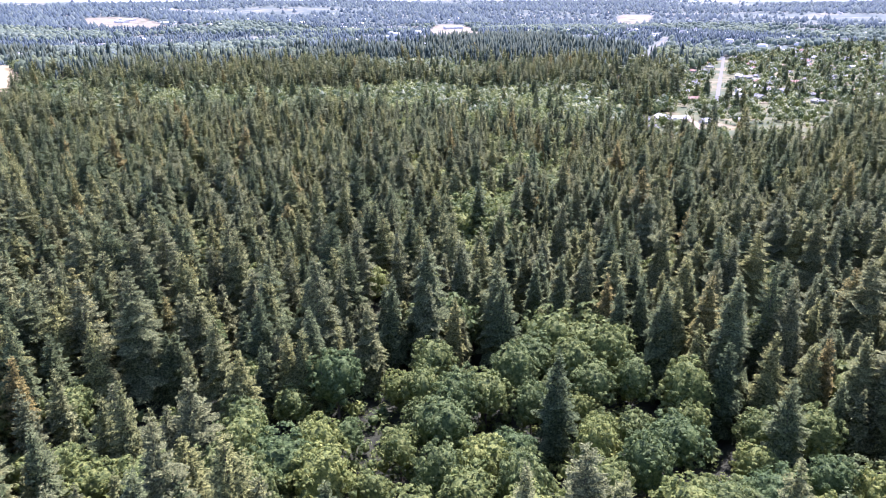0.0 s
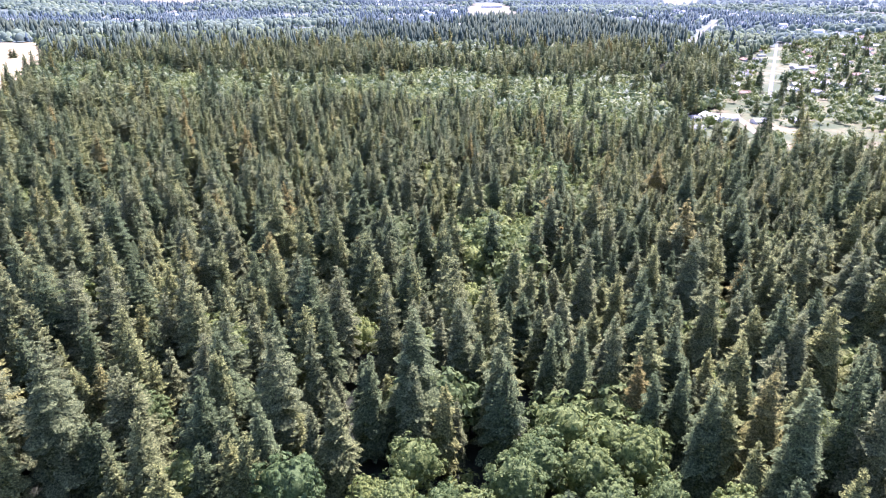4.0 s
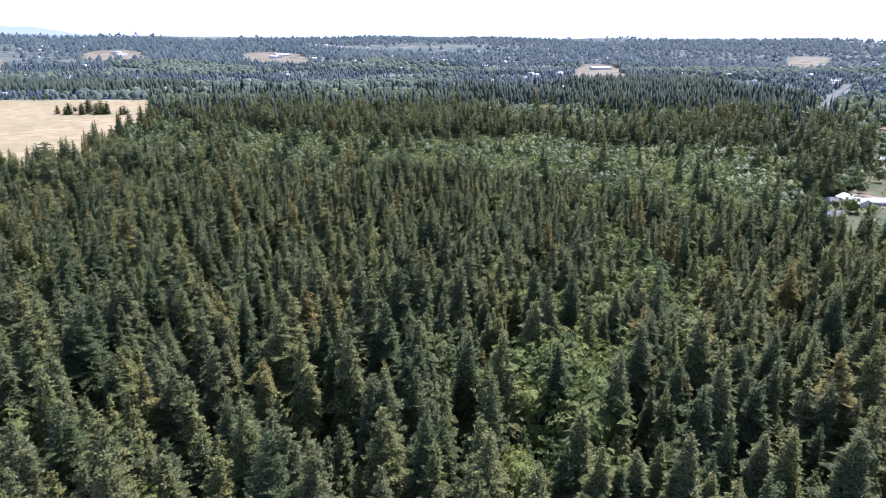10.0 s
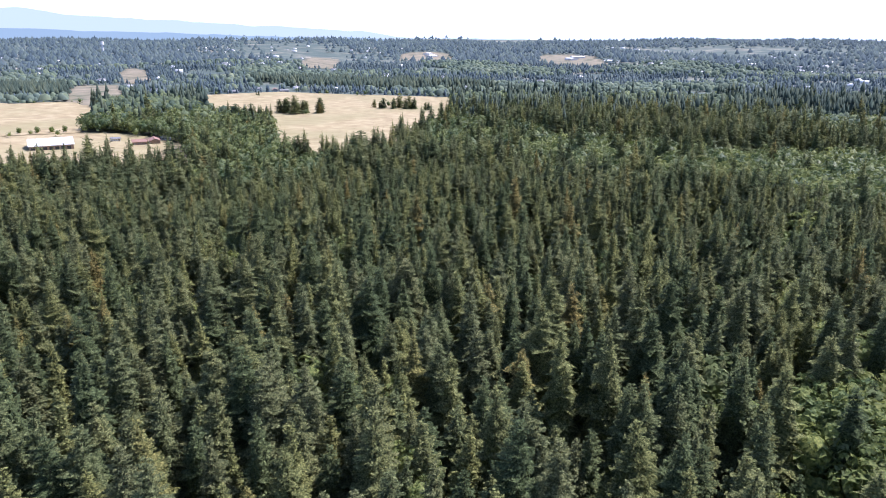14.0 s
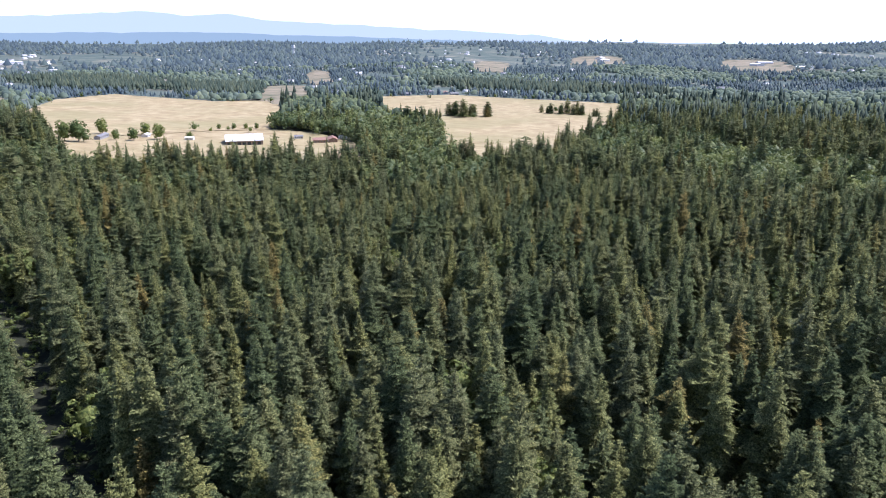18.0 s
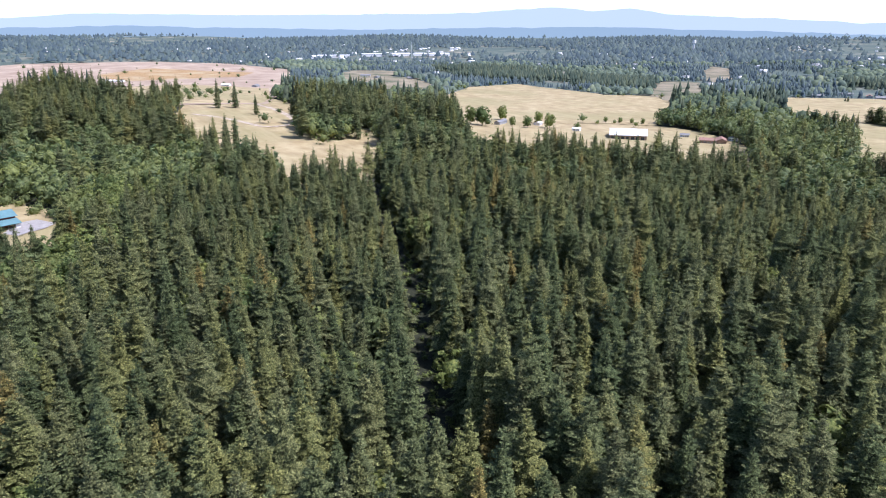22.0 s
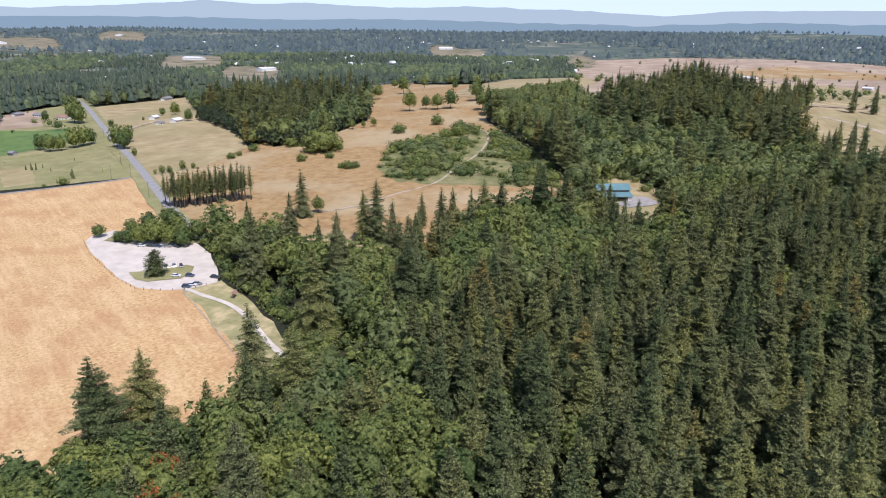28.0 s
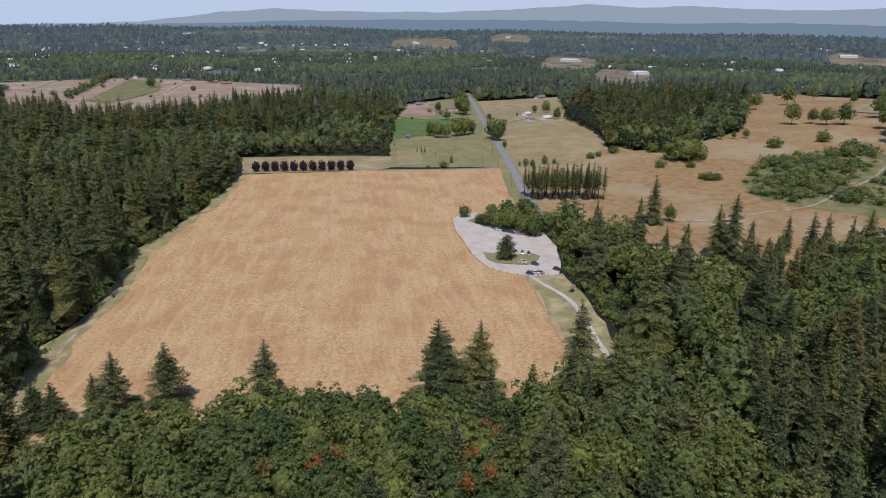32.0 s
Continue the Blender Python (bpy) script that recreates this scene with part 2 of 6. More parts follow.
M["town_grass"] = material("garden_grass", [(0.42, (0.070, 0.092, 0.035)), (0.52, (0.13, 0.135, 0.057)), (0.58, (0.205, 0.175, 0.086)), (0.7, (0.27, 0.225, 0.13))], scale=0.022, bump=0.8, fine=0.6, detail=9)
M["verge"] = material("dry_verge", [(0.34, (0.26, 0.25, 0.11)), (0.5, (0.38, 0.33, 0.165)), (0.64, (0.56, 0.45, 0.25))], scale=0.14, bump=0.9, fine=1.2, detail=10, spot=(0.05, 0.45, 0.6, (0.30, 0.29, 0.125), 0.6))
M["lawn"] = material("watered_lawn", [(0.3, (0.09, 0.16, 0.045)), (0.7, (0.17, 0.25, 0.075))], scale=0.08, bump=0.6, fine=0.8)
M["gravel"] = material("pale_gravel", [(0.3, (0.54, 0.48, 0.41)), (0.6, (0.67, 0.60, 0.52)), (0.8, (0.74, 0.68, 0.60))], scale=0.15, bump=0.5, fine=3, detail=8)
M["dirt"] = material("dirt_path", [(0.34, (0.34, 0.26, 0.165)), (0.5, (0.44, 0.36, 0.26)), (0.66, (0.58, 0.50, 0.40))], scale=0.16, bump=0.5, fine=3)
M["asphalt"] = material("worn_asphalt", [(0.3, (0.25, 0.245, 0.24)), (0.7, (0.37, 0.36, 0.35))], scale=0.4, bump=0.2, fine=4)
M["yard_gravel"] = material("grey_yard_gravel", [(0.3, (0.29, 0.27, 0.255)), (0.7, (0.40, 0.375, 0.35))], scale=0.3, bump=0.4, fine=3)
M["old_asphalt"] = material("old_asphalt", [(0.3, (0.13, 0.128, 0.125)), (0.7, (0.21, 0.205, 0.2))], scale=0.4, bump=0.2, fine=4)
M["white_wall"] = material("white_siding", [(0.3, (0.68, 0.67, 0.64)), (0.7, (0.80, 0.79, 0.77))], scale=0.6, bump=0.15)
M["grey_wall"] = material("grey_siding", [(0.3, (0.30, 0.31, 0.32)), (0.7, (0.42, 0.42, 0.42))], scale=0.6, bump=0.15)
M["brown_wall"] = material("brown_siding", [(0.3, (0.25, 0.17, 0.12)), (0.7, (0.36, 0.26, 0.19))], scale=0.6, bump=0.15)
M["red_wall"] = material("red_boards", [(0.3, (0.20, 0.050, 0.038)), (0.7, (0.32, 0.085, 0.060))], scale=0.8, bump=0.2)
M["teal_roof"] = material("teal_metal_roof", [(0.3, (0.115, 0.225, 0.245)), (0.7, (0.16, 0.285, 0.30))], scale=0.3, rough=0.45, bump=0.1)
M["white_roof"] = material("white_metal_roof", [(0.3, (0.68, 0.68, 0.68)), (0.7, (0.82, 0.82, 0.82))], scale=0.1, rough=0.5, bump=0.1)
M["grey_roof"] = material("grey_shingle_roof", [(0.3, (0.18, 0.18, 0.185)), (0.7, (0.30, 0.295, 0.29))], scale=1.0, bump=0.3)
M["brown_roof"] = material("brown_shingle_roof", [(0.3, (0.26, 0.15, 0.11)), (0.7, (0.42, 0.26, 0.20))], scale=1.0, bump=0.3)
M["glass"] = material("window_glass", [(0.3, (0.03, 0.04, 0.05)), (0.7, (0.05, 0.06, 0.07))], scale=1, rough=0.08, spec=0.6)
M["rubber"] = material("tyre_rubber", [(0.3, (0.02, 0.02, 0.02)), (0.7, (0.035, 0.035, 0.035))], scale=5)
M["wood"] = material("pole_wood", [(0.3, (0.20, 0.155, 0.11)), (0.7, (0.32, 0.26, 0.20))], scale=3, bump=0.3)
M["car_white"] = material("white_car_paint", [(0.3, (0.76, 0.76, 0.76)), (0.7, (0.82, 0.82, 0.82))], scale=0.5, rough=0.25, spec=0.5)
M["car_grey"] = material("silver_car_paint", [(0.3, (0.36, 0.37, 0.38)), (0.7, (0.44, 0.45, 0.46))], scale=0.5, rough=0.25, spec=0.5, metal=0.4)
M["car_dark"] = material("dark_car_paint", [(0.3, (0.025, 0.027, 0.035)), (0.7, (0.05, 0.055, 0.065))], scale=0.5, rough=0.2, spec=0.5)
M["car_blue"] = material("blue_car_paint", [(0.3, (0.05, 0.08, 0.14)), (0.7, (0.08, 0.11, 0.18))], scale=0.5, rough=0.2, spec=0.5)
# haze of the distance is put into these two colours: paler and bluer
M["hazed_far_fir"] = material("haze_tinted_wood_leaves", [(0.3, (0.055, 0.080, 0.088)), (0.55, (0.085, 0.115, 0.118)), (0.75, (0.14, 0.17, 0.155))], scale=0.012, spec=0.1, tint=[(0.0, (0.75, 0.8, 0.9)), (0.5, (1, 1, 1)), (1.0, (1.35, 1.3, 1.1))])
M["hazed_far_leaf"] = material("haze_tinted_grove_leaves", [(0.3, (0.085, 0.115, 0.085)), (0.55, (0.13, 0.165, 0.115)), (0.75, (0.20, 0.225, 0.15))], scale=0.02, spec=0.1, tint=[(0.0, (0.75, 0.8, 0.9)), (0.5, (1, 1, 1)), (1.0, (1.35, 1.3, 1.1))])
# bluer than the near firs: some distance haze is put into this colour
M["hazed_back_fir"] = material("haze_tinted_back_needles", [(0.3, (0.040, 0.056, 0.042)), (0.55, (0.072, 0.094, 0.066)), (0.75, (0.125, 0.148, 0.095))], scale=0.08, spec=0.1, tint=[(0.0, (0.7, 0.8, 0.85)), (0.5, (1, 1, 1)), (1.0, (1.3, 1.2, 1.0))])
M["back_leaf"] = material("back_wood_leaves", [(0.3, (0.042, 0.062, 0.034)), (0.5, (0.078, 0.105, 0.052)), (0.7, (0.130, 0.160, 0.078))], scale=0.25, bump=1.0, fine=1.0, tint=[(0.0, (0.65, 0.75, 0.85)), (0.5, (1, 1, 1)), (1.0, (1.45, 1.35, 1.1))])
# land tones greyed with some of the distance haze in the colour
M["hazed_far_land"] = material("haze_greyed_land", [(0.35, (0.07, 0.10, 0.085)), (0.52, (0.11, 0.14, 0.11)), (0.62, (0.20, 0.20, 0.15)), (0.72, (0.42, 0.36, 0.28))], scale=0.009, detail=8)


# even emission for the far ranges: their blue haze is painted, no lamp
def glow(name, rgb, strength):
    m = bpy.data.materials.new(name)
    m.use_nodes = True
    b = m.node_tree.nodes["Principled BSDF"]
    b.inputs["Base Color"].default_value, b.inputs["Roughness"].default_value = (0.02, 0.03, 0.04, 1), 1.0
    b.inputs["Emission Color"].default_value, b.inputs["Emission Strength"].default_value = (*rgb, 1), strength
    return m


# ---------------------------------------------------------------- plan
CX, CY = 20.0, 117.0                                # the place below the turning point


def height(x, y):
    """Ground height: level near by, rolling and rising towards the horizon."""
    x, y = np.asarray(x, float), np.asarray(y, float)
    r = np.hypot(x - CX, y - CY)
    s = np.clip((r - 1300) / 3500, 0, 1)
    h = 92 * s ** 1.15 + 7 * np.clip((r - 1300) / 600, 0, 1) * (np.sin(x / 310 + 1) * np.cos(y / 270) + 0.6 * np.sin(x / 140 + y / 190))
    h = h + 22 * np.exp(-((x - 190) ** 2 + (y - 1750) ** 2) / (2 * 260 ** 2))
    h = h - 15 * np.exp(-(((x + 415) / 105) ** 2 + ((y - 395) / 95) ** 2) / 2)             # a wooded hollow before the stable yard
    return h + 42 * np.exp(-((x + 900) ** 2 + (y + 250) ** 2) / (2 * 350 ** 2))


def inside(poly, x, y):
    """Which of the points lie in the polygon."""
    x, y = np.asarray(x, float), np.asarray(y, float)
    odd = np.zeros(x.shape, bool)
    for (ax, ay), (bx, by) in zip(poly, poly[1:] + poly[:1]):
        cross = ((ay > y) != (by > y)) & (x < (bx - ax) * (y - ay) / ((by - ay) or 1e-9) + ax)
        odd ^= cross
    return odd


HAY = [(71, -107), (70, -114), (60, -158), (41, -201), (32, -259), (-15, -355), (-48, -449), (-149, -423), (-249, -384), (-217, -297), (-208, -268), (-167, -258), (-152, -244), (-136, -194), (-136, -174), (-144, -153), (-123, -88), (-116, -70), (-94, -47), (-70, -41), (-53, -43), (-36, -45), (-8, -61), (22, -70), (50, -66), (65, -79)]
LOT = [(-169, -266), (-155, -265), (-149, -259), (-141, -237), (-131, -193), (-129, -171), (-135, -160), (-142, -152), (-156, -148), (-164, -160), (-177, -185), (-183, -206), (-176, -217), (-169, -231), (-160, -240), (-156, -249), (-167, -258)]
VERGE = [(-140, -153), (-158, -149), (-153, -124), (-142, -94), (-130, -64), (-124, -57), (-110, -66), (-115, -75), (-124, -99)]
GREEN_PLOT = [(-55, -468), (-166, -429), (-250, -386), (-303, -512), (-325, -582), (-237, -619), (-200, -529), (-183, -479), (-122, -510), (-56, -528)]
PLUM_STRIP = [(-48, -453), (-149, -423), (-164, -425), (-181, -471), (-121, -506), (-58, -521)]
PLUM_GAP = [(-36, -440), (-161, -415), (-183, -479), (-123, -514), (-52, -532)]
SPRAYS = [(-8, -21), (3, -23), (-52, -21), (-53, -16), (-45, -3), (-38, -1), (-44, -12), (-14, -23)]
MAPLES_28 = [(-24, -38), (-39, -46), (-74, -45), (-93, -52), (-133, -55), (-158, -40), (-129, -6), (-98, 12), (-73, 25)]
PATHSIDE = [(-125, -84), (-153, -137), (-194, -122), (-164, -63), (-115, -26), (-92, -33)]
LOW_BRUSH = [(-734, -390), (-806, -379), (-892, -356), (-755, -254), (-625, -184), (-544, -167), (-497, -174), (-554, -251), (-615, -311)]
TAN_BAND = [(-713, -442), (-930, -539), (-1180, -644), (-1514, -637), (-931, -332), (-835, -335), (-778, -362), (-712, -375)]
LAWN = [(-252, -682), (-295, -750), (-315, -710), (-350, -704), (-312, -613), (-263, -581), (-221, -571), (-224, -602)]
HOME_YARD = [(-351, -912), (-412, -938), (-339, -748), (-295, -756)]
DRY_PLOT = [(-198, -508), (-219, -489), (-195, -429), (-176, -436)]
MIXED_32 = [(-738, -833), (-968, -570), (-1884, -1223), (-1158, -1370)]
HOME_PLOT = [(-233, -607), (-323, -579), (-364, -660), (-472, -909), (-498, -992), (-358, -909), (-247, -666)]
ROADSIDE = [(-254, -380), (-317, -525), (-479, -906), (-642, -922), (-519, -713), (-472, -578), (-370, -407), (-302, -372)]
MEADOW = [(-217, -273), (-249, -338), (-292, -372), (-335, -360), (-380, -387), (-423, -373), (-525, -405), (-946, -800), (-1014, -768), (-930, -539), (-715, -373), (-574, -285), (-484, -178), (-413, -103), (-365, -70), (-334, -65), (-306, -86), (-276, -96), (-218, -93), (-195, -101), (-204, -159), (-188, -184)]
CLEARING = [(-381, -84), (-431, -90), (-456, -79), (-437, -55), (-415, -29), (-364, -11), (-311, -14), (-301, -28), (-335, -62)]
PLANTATION = [(-458, -619), (-422, -507), (-377, -415), (-393, -363), (-534, -409), (-685, -563), (-650, -578), (-612, -625), (-562, -707)]
SCRUB = [(-349, -226), (-352, -191), (-391, -174), (-381, -134), (-398, -99), (-460, -153), (-525, -251), (-541, -282), (-506, -291), (-424, -289)]
TAN_WEST = [(-743, -32), (-1187, -53), (-1070, 48), (-940, 94), (-793, 103), (-731, 177), (-630, 180), (-474, 157), (-470, 124), (-453, 93), (-519, 82), (-551, 62), (-572, 32), (-617, -4)]
FAR_WEST = [(-2102, -966), (-2353, -745), (-2517, -389), (-2083, 52), (-1572, 67), (-936, 57), (-865, -48), (-761, -65), (-952, -202), (-688, -207), (-636, -208), (-704, -255)]
WEST_FIELD = [(-938, 281), (-1280, 353), (-1513, 454), (-1602, 592), (-1282, 678), (-1243, 769), (-1068, 721), (-826, 551), (-851, 490), (-850, 367), (-872, 278)]
YARD = [(-894, 301), (-874, 374), (-882, 504), (-839, 558), (-769, 587), (-660, 575), (-500, 478), (-530, 452), (-556, 418), (-598, 350), (-588, 300), (-610, 262), (-660, 262)]
NORTH_FIELD = [(-1174, 974), (-1119, 1136), (-960, 1177), (-760, 1250), (-549, 946), (-436, 690), (-388, 606), (-440, 578), (-475, 580), (-539, 611), (-716, 756), (-879, 778)]
TOWN = [(136, 535), (150, 603), (231, 720), (284, 851), (376, 1111), (486, 1291), (731, 1509), (1120, 1825), (414, 653), (338, 607), (249, 459), (182, 473), (167, 514)]
CLUMP_23 = [(-765, 91), (-665, 102), (-659, 138), (-682, 160), (-809, 165), (-892, 131)]
SUBURB = [(367, 1110), (486, 1291), (731, 1509), (1120, 1825), (436, 689), (526, 1111)]
HOUSES_0 = [(438, 952), (422, 875), (418, 778), (478, 964), (658, 1111), (724, 1279), (700, 1352), (562, 902), (411, 1111), (526, 1217), (564, 1033), (847, 1386), (567, 1200), (548, 1347)]
GARDENS = [(231, 720), (284, 851), (355, 1033), (420, 964), (380, 739), (340, 636), (257, 609), (216, 637)]
EAST_FIELDS = [(259, -1412), (151, -1463), (27, -1505), (-143, -1399), (-283, -1294), (-197, -875), (-42, -790), (78, -734), (127, -842), (177, -870)]
BRUSH_9 = [(-340, 741), (-228, 842), (-44, 839), (101, 836), (193, 794), (155, 623), (124, 517), (78, 515), (17, 599), (-68, 620), (-167, 658), (-258, 645)]
LEAFY_23 = [(-470, -148), (-540, -262), (-610, -318), (-700, -300), (-690, -215), (-601, -207), (-591, -148), (-601, -68), (-552, -2), (-539, 62), (-491, 79), (-419, 52), (-379, 3), (-411, -50), (-387, -63), (-375, -73), (-398, -109)]
LEAFY_23B = [(-326, -73), (-344, -26), (-345, 12), (-300, 8), (-245, -7), (-214, -17)]
LEAFY_28 = [(-177, -188), (-201, -156), (-219, -102), (-305, -85), (-316, -49), (-301, -7), (-242, -16), (-197, -22), (-151, -29), (-104, -24), (-108, -65), (-139, -121)]
MAPLES = [(61, -58), (49, -60), (22, -69), (-8, -61), (-36, -44), (-68, -38), (-88, -38), (-52, 8), (-5, 11), (55, -15)]
EDGE_32 = [(59, -98), (55, -139), (39, -173), (31, -226), (-12, -314), (-42, -400), (-30, -396), (18, -294), (42, -228), (53, -151), (65, -117)]
GROVE_32 = [(-251, -677), (-344, -622), (-502, -1375), (-321, -1174), (-185, -574), (-52, -471), (-66, -533), (-149, -623)]
CREEK_TREES = [(-43, 149), (-28, 152), (-14, 172), (2, 170), (-30, 140), (-13, 144), (29, 194), (42, 193), (44, 163), (26, 168), (-18, 123), (-6, 130), (10, 123), (41, 137), (33, 122), (59, 146), (52, 119), (-24, 164), (45, 169), (64, 158), (8, 108), (24, 108), (40, 106)]
SINGLE_LEAFY = [(115, 227), (-95, 154), (-91, 129), (-79, 127), (-65, 121), (86, 121), (86, 137), (100, 200), (2, 206), (9, 258), (14, 268), (17, 290), (12, 316), (22, 297), (28, 317), (15, 344), (62, 358), (50, 392), (46, 407), (38, 440), (-35, 451), (9, 375)]
START_LEAFY = [(-56, 122), (-50, 152), (-18, 184), (6, 184), (28, 204), (50, 202), (54, 176), (72, 162), (98, 142), (98, 96), (-30, 96)]
START_GAP = [(-101, 160), (-85, 164), (-63, 165), (-50, 146), (-48, 133), (-60, 133), (-84, 148)]
YARD_WOOD = [(-860, 560), (-660, 580), (-500, 480), (-420, 440), (-350, 520), (-470, 571), (-716, 756), (-880, 778)]
PATH_END = [(-136, -98), (-122, -90), (-106, -64), (-97, -48), (-110, -41), (-124, -52), (-134, -68)]
START_FIRS = [(18, 190, 33), (28, 149, 31), (80, 138, 30), (73, 158, 29), (85, 180, 31), (-22, 106, 27), (-70, 108, 24)]
TOWN_CLUMP = [(221, 824, 31), (231, 834, 33), (238, 826, 29), (246, 819, 31), (255, 829, 34), (265, 835, 28), (278, 850, 32), (239, 880, 33), (251, 893, 30), (266, 902, 32), (281, 904, 27), (209, 799, 30), (192, 805, 33), (188, 824, 29)]
TOWN_LONE = [(221, 569, 36), (226, 520, 37), (308, 825, 30), (232, 731, 19), (152, 582, 24), (277, 642, 22), (305, 729, 24), (313, 733, 26), (300, 745, 23), (141, 593, 25), (258, 690, 17)]
TOWN_ROUND = [(213, 530, 18), (200, 633, 13), (285, 687, 11), (277, 698, 10), (312, 696, 12), (207, 687, 12), (211, 747, 13), (194, 722, 14), (226, 751, 12), (180, 640, 12), (170, 600, 13)]
FIELD_STRIP = [(200, 606), (215, 634), (234, 629), (257, 639), (293, 648), (330, 640), (310, 600), (273, 600), (253, 594), (232, 545), (222, 520), (214, 520), (240, 592), (224, 598)]
TOWN_LAWN = [(248, 751), (271, 753), (248, 689), (230, 687)]
EAST_HEDGE = [(130, -1145), (111, -1273), (85, -1447), (57, -1637)]
OLIVE_FIELD = [(102, -1101), (37, -1481), (-17, -1409), (-12, -1242), (36, -1119), (65, -1057)]
EAST_LANE = [(-11, -1156), (-28, -1262), (-64, -1412)]
EAST_LOOP = [(237, -1317), (194, -1317), (172, -1467), (158, -1555)]
EAST_LAWN = [(-32, -1638), (-80, -1729), (-147, -1674), (-94, -1569)]
PALE_PLOT = [(395, 1185), (463, 1227), (413, 1087), (356, 1065)]
GREEN_STRIP = [(420, 1059), (465, 1045), (436, 986), (388, 964)]
CREEK_C = [(16, 264), (14, 292), (12, 320), (15, 347), (32, 372), (48, 395), (40, 449), (20, 500), (17, 603)]
DARK_WOODS = [[(-1720, 450), (-1660, 620), (-1390, 735), (-1260, 800), (-1480, 960), (-1960, 760), (-2000, 450)], [(-1250, 1190), (-1000, 1260), (-760, 1330), (-800, 1500), (-1150, 1480), (-1420, 1300)], [(40, 1120), (260, 1130), (330, 1420), (240, 1640), (-40, 1620), (-60, 1300)]]
LEAFY_19 = [(-1022, 639), (-1085, 754), (-991, 849), (-661, 601), (-670, 543), (-751, 544), (-854, 566)]
LEAFY_19B = [(-1490, 259), (-1311, 356), (-762, 248), (-569, 224), (-590, 167)]
LEAFY_19C = [(-1583, 418), (-1265, 781), (-1062, 887), (-1383, 1115), (-1710, 1012), (-1860, 474)]
BEHIND = [(-615, -880), (-859, -710), (-1108, -949), (-938, -1050), (-717, -1041)]
LOOP = [(-864, -56), (-971, -8), (-892, 59), (-775, 94), (-729, 68), (-750, 43), (-777, 16), (-795, -18)]
RIDE = [(-135, 145), (-206, 153), (-298, 158), (-396, 154), (-466, 150)]
ROAD = [(-190, -212), (-197, -234), (-210, -270), (-238, -339), (-282, -447), (-346, -610), (-470, -910), (-529, -1068)]
FOOTPATH = [(-142, -154), (-142, -141), (-143, -123), (-139, -104), (-131, -83), (-126, -67), (-123, -61), (-120, -55)]
SIDE_PATH = [(-139, -151), (-134, -134), (-124, -104), (-115, -79)]
TRACK = [(-239, -213), (-262, -197), (-289, -186), (-321, -185), (-360, -181), (-404, -195), (-457, -210), (-516, -242), (-536, -272), (-539, -309)]
DRIVE = [(-145, -425), (-192, -404), (-231, -389), (-250, -386)]
TOWN_ROAD = [(209, 869), (268, 1031), (455, 1539), (553, 1769)]
TOWN_LANE = [(305, 782), (361, 925), (458, 1171), (533, 1361)]
TOWN_DRIVE = [(229, 595), (233, 629), (237, 667), (233, 692), (221, 697)]
HOME_DRIVE = [(-343, -593), (-387, -632), (-415, -647), (-435, -663)]
EAST_TRACK = [(-14, -1144), (-38, -1262), (-64, -1368)]
EDGE_TRACK = [(68, -120), (67, -126), (59, -145), (52, -170), (44, -198), (37, -216)]
EDGE_VERGE = [(78, -104), (73, -112), (63, -157), (44, -200), (35, -259), (-12, -355), (-46, -446), (-52, -447), (-22, -358), (24, -262), (34, -206), (52, -161), (62, -118), (66, -104)]
ISLAND_A = [(-155, -251), (-167, -258), (-168, -246), (-171, -234), (-167, -232), (-159, -241)]
ISLAND_B = [(-137, -193), (-134, -182), (-136, -175), (-148, -166), (-157, -170), (-161, -175), (-160, -180), (-150, -183)]
EDGE_FIRS = [(59, -96, 15.9), (54, -94, 15.9), (43, -95, 16.1), (37, -93, 23.0), (22, -94, 22.9), (-7, -86, 22.3), (-56, -61, 31.0), (-69, -58, 29.3), (-92, -21, 19.3), (-103, -33, 31.0)]
LONE_FIRS = [(-251, -198, 29.8), (-239, -135, 29.2), (-241, -127, 36.0), (-280, -128, 19.9), (-161, -127, 38.8), (-184, -136, 26.7), (-145, -70, 39.0), (-343, -52, 34.3), (-352, -46, 23.4), (-308, -56, 29.7), (-291, -81, 31.1), (-284, -88, 33.1), (-263, -101, 30.7), (-339, -54, 16.7), (-203, -86, 19.1), (-189, -85, 20.5)]
BARN_FIRS = [(-367, -69, 27.4), (-348, -49, 24.8), (-324, -69, 24.1), (-336, -36, 22.5), (-344, -68, 23.6)]
LOT_TREES = [(-157, -260, 8.0), (-169, -224, 14.2), (-164, -229, 11.6), (-161, -237, 8.5), (-159, -243, 6.6), (-173, -214, 12.1), (-176, -207, 10.1)]
MEADOW_TREES = [(-676, -529, 20.9), (-592, -402, 23.5), (-610, -393, 15.7), (-612, -378, 17.8), (-623, -367, 21.9), (-744, -543, 26.1), (-850, -591, 17.7), (-851, -655, 15.5), (-800, -493, 13.7), (-685, -375, 25.5), (-626, -325, 23.2), (-480, -383, 10.4), (-492, -379, 7.4), (-501, -373, 9.2), (-262, -196, 10.8)]
MEADOW_BUSHES = [(-356, -265, 6.6), (-355, -271, 4.7), (-361, -262, 5.6), (-389, -329, 21.6), (-386, -337, 16.2), (-403, -332, 14.1), (-403, -324, 6.8), (-375, -305, 5.7), (-355, -317, 6.9), (-392, -372, 9.9), (-331, -378, 5.7), (-342, -382, 4.8), (-362, -388, 6.9), (-410, -375, 6.5), (-535, -318, 10.7), (-485, -325, 9.3), (-486, -269, 9.0), (-499, -265, 10.2)]
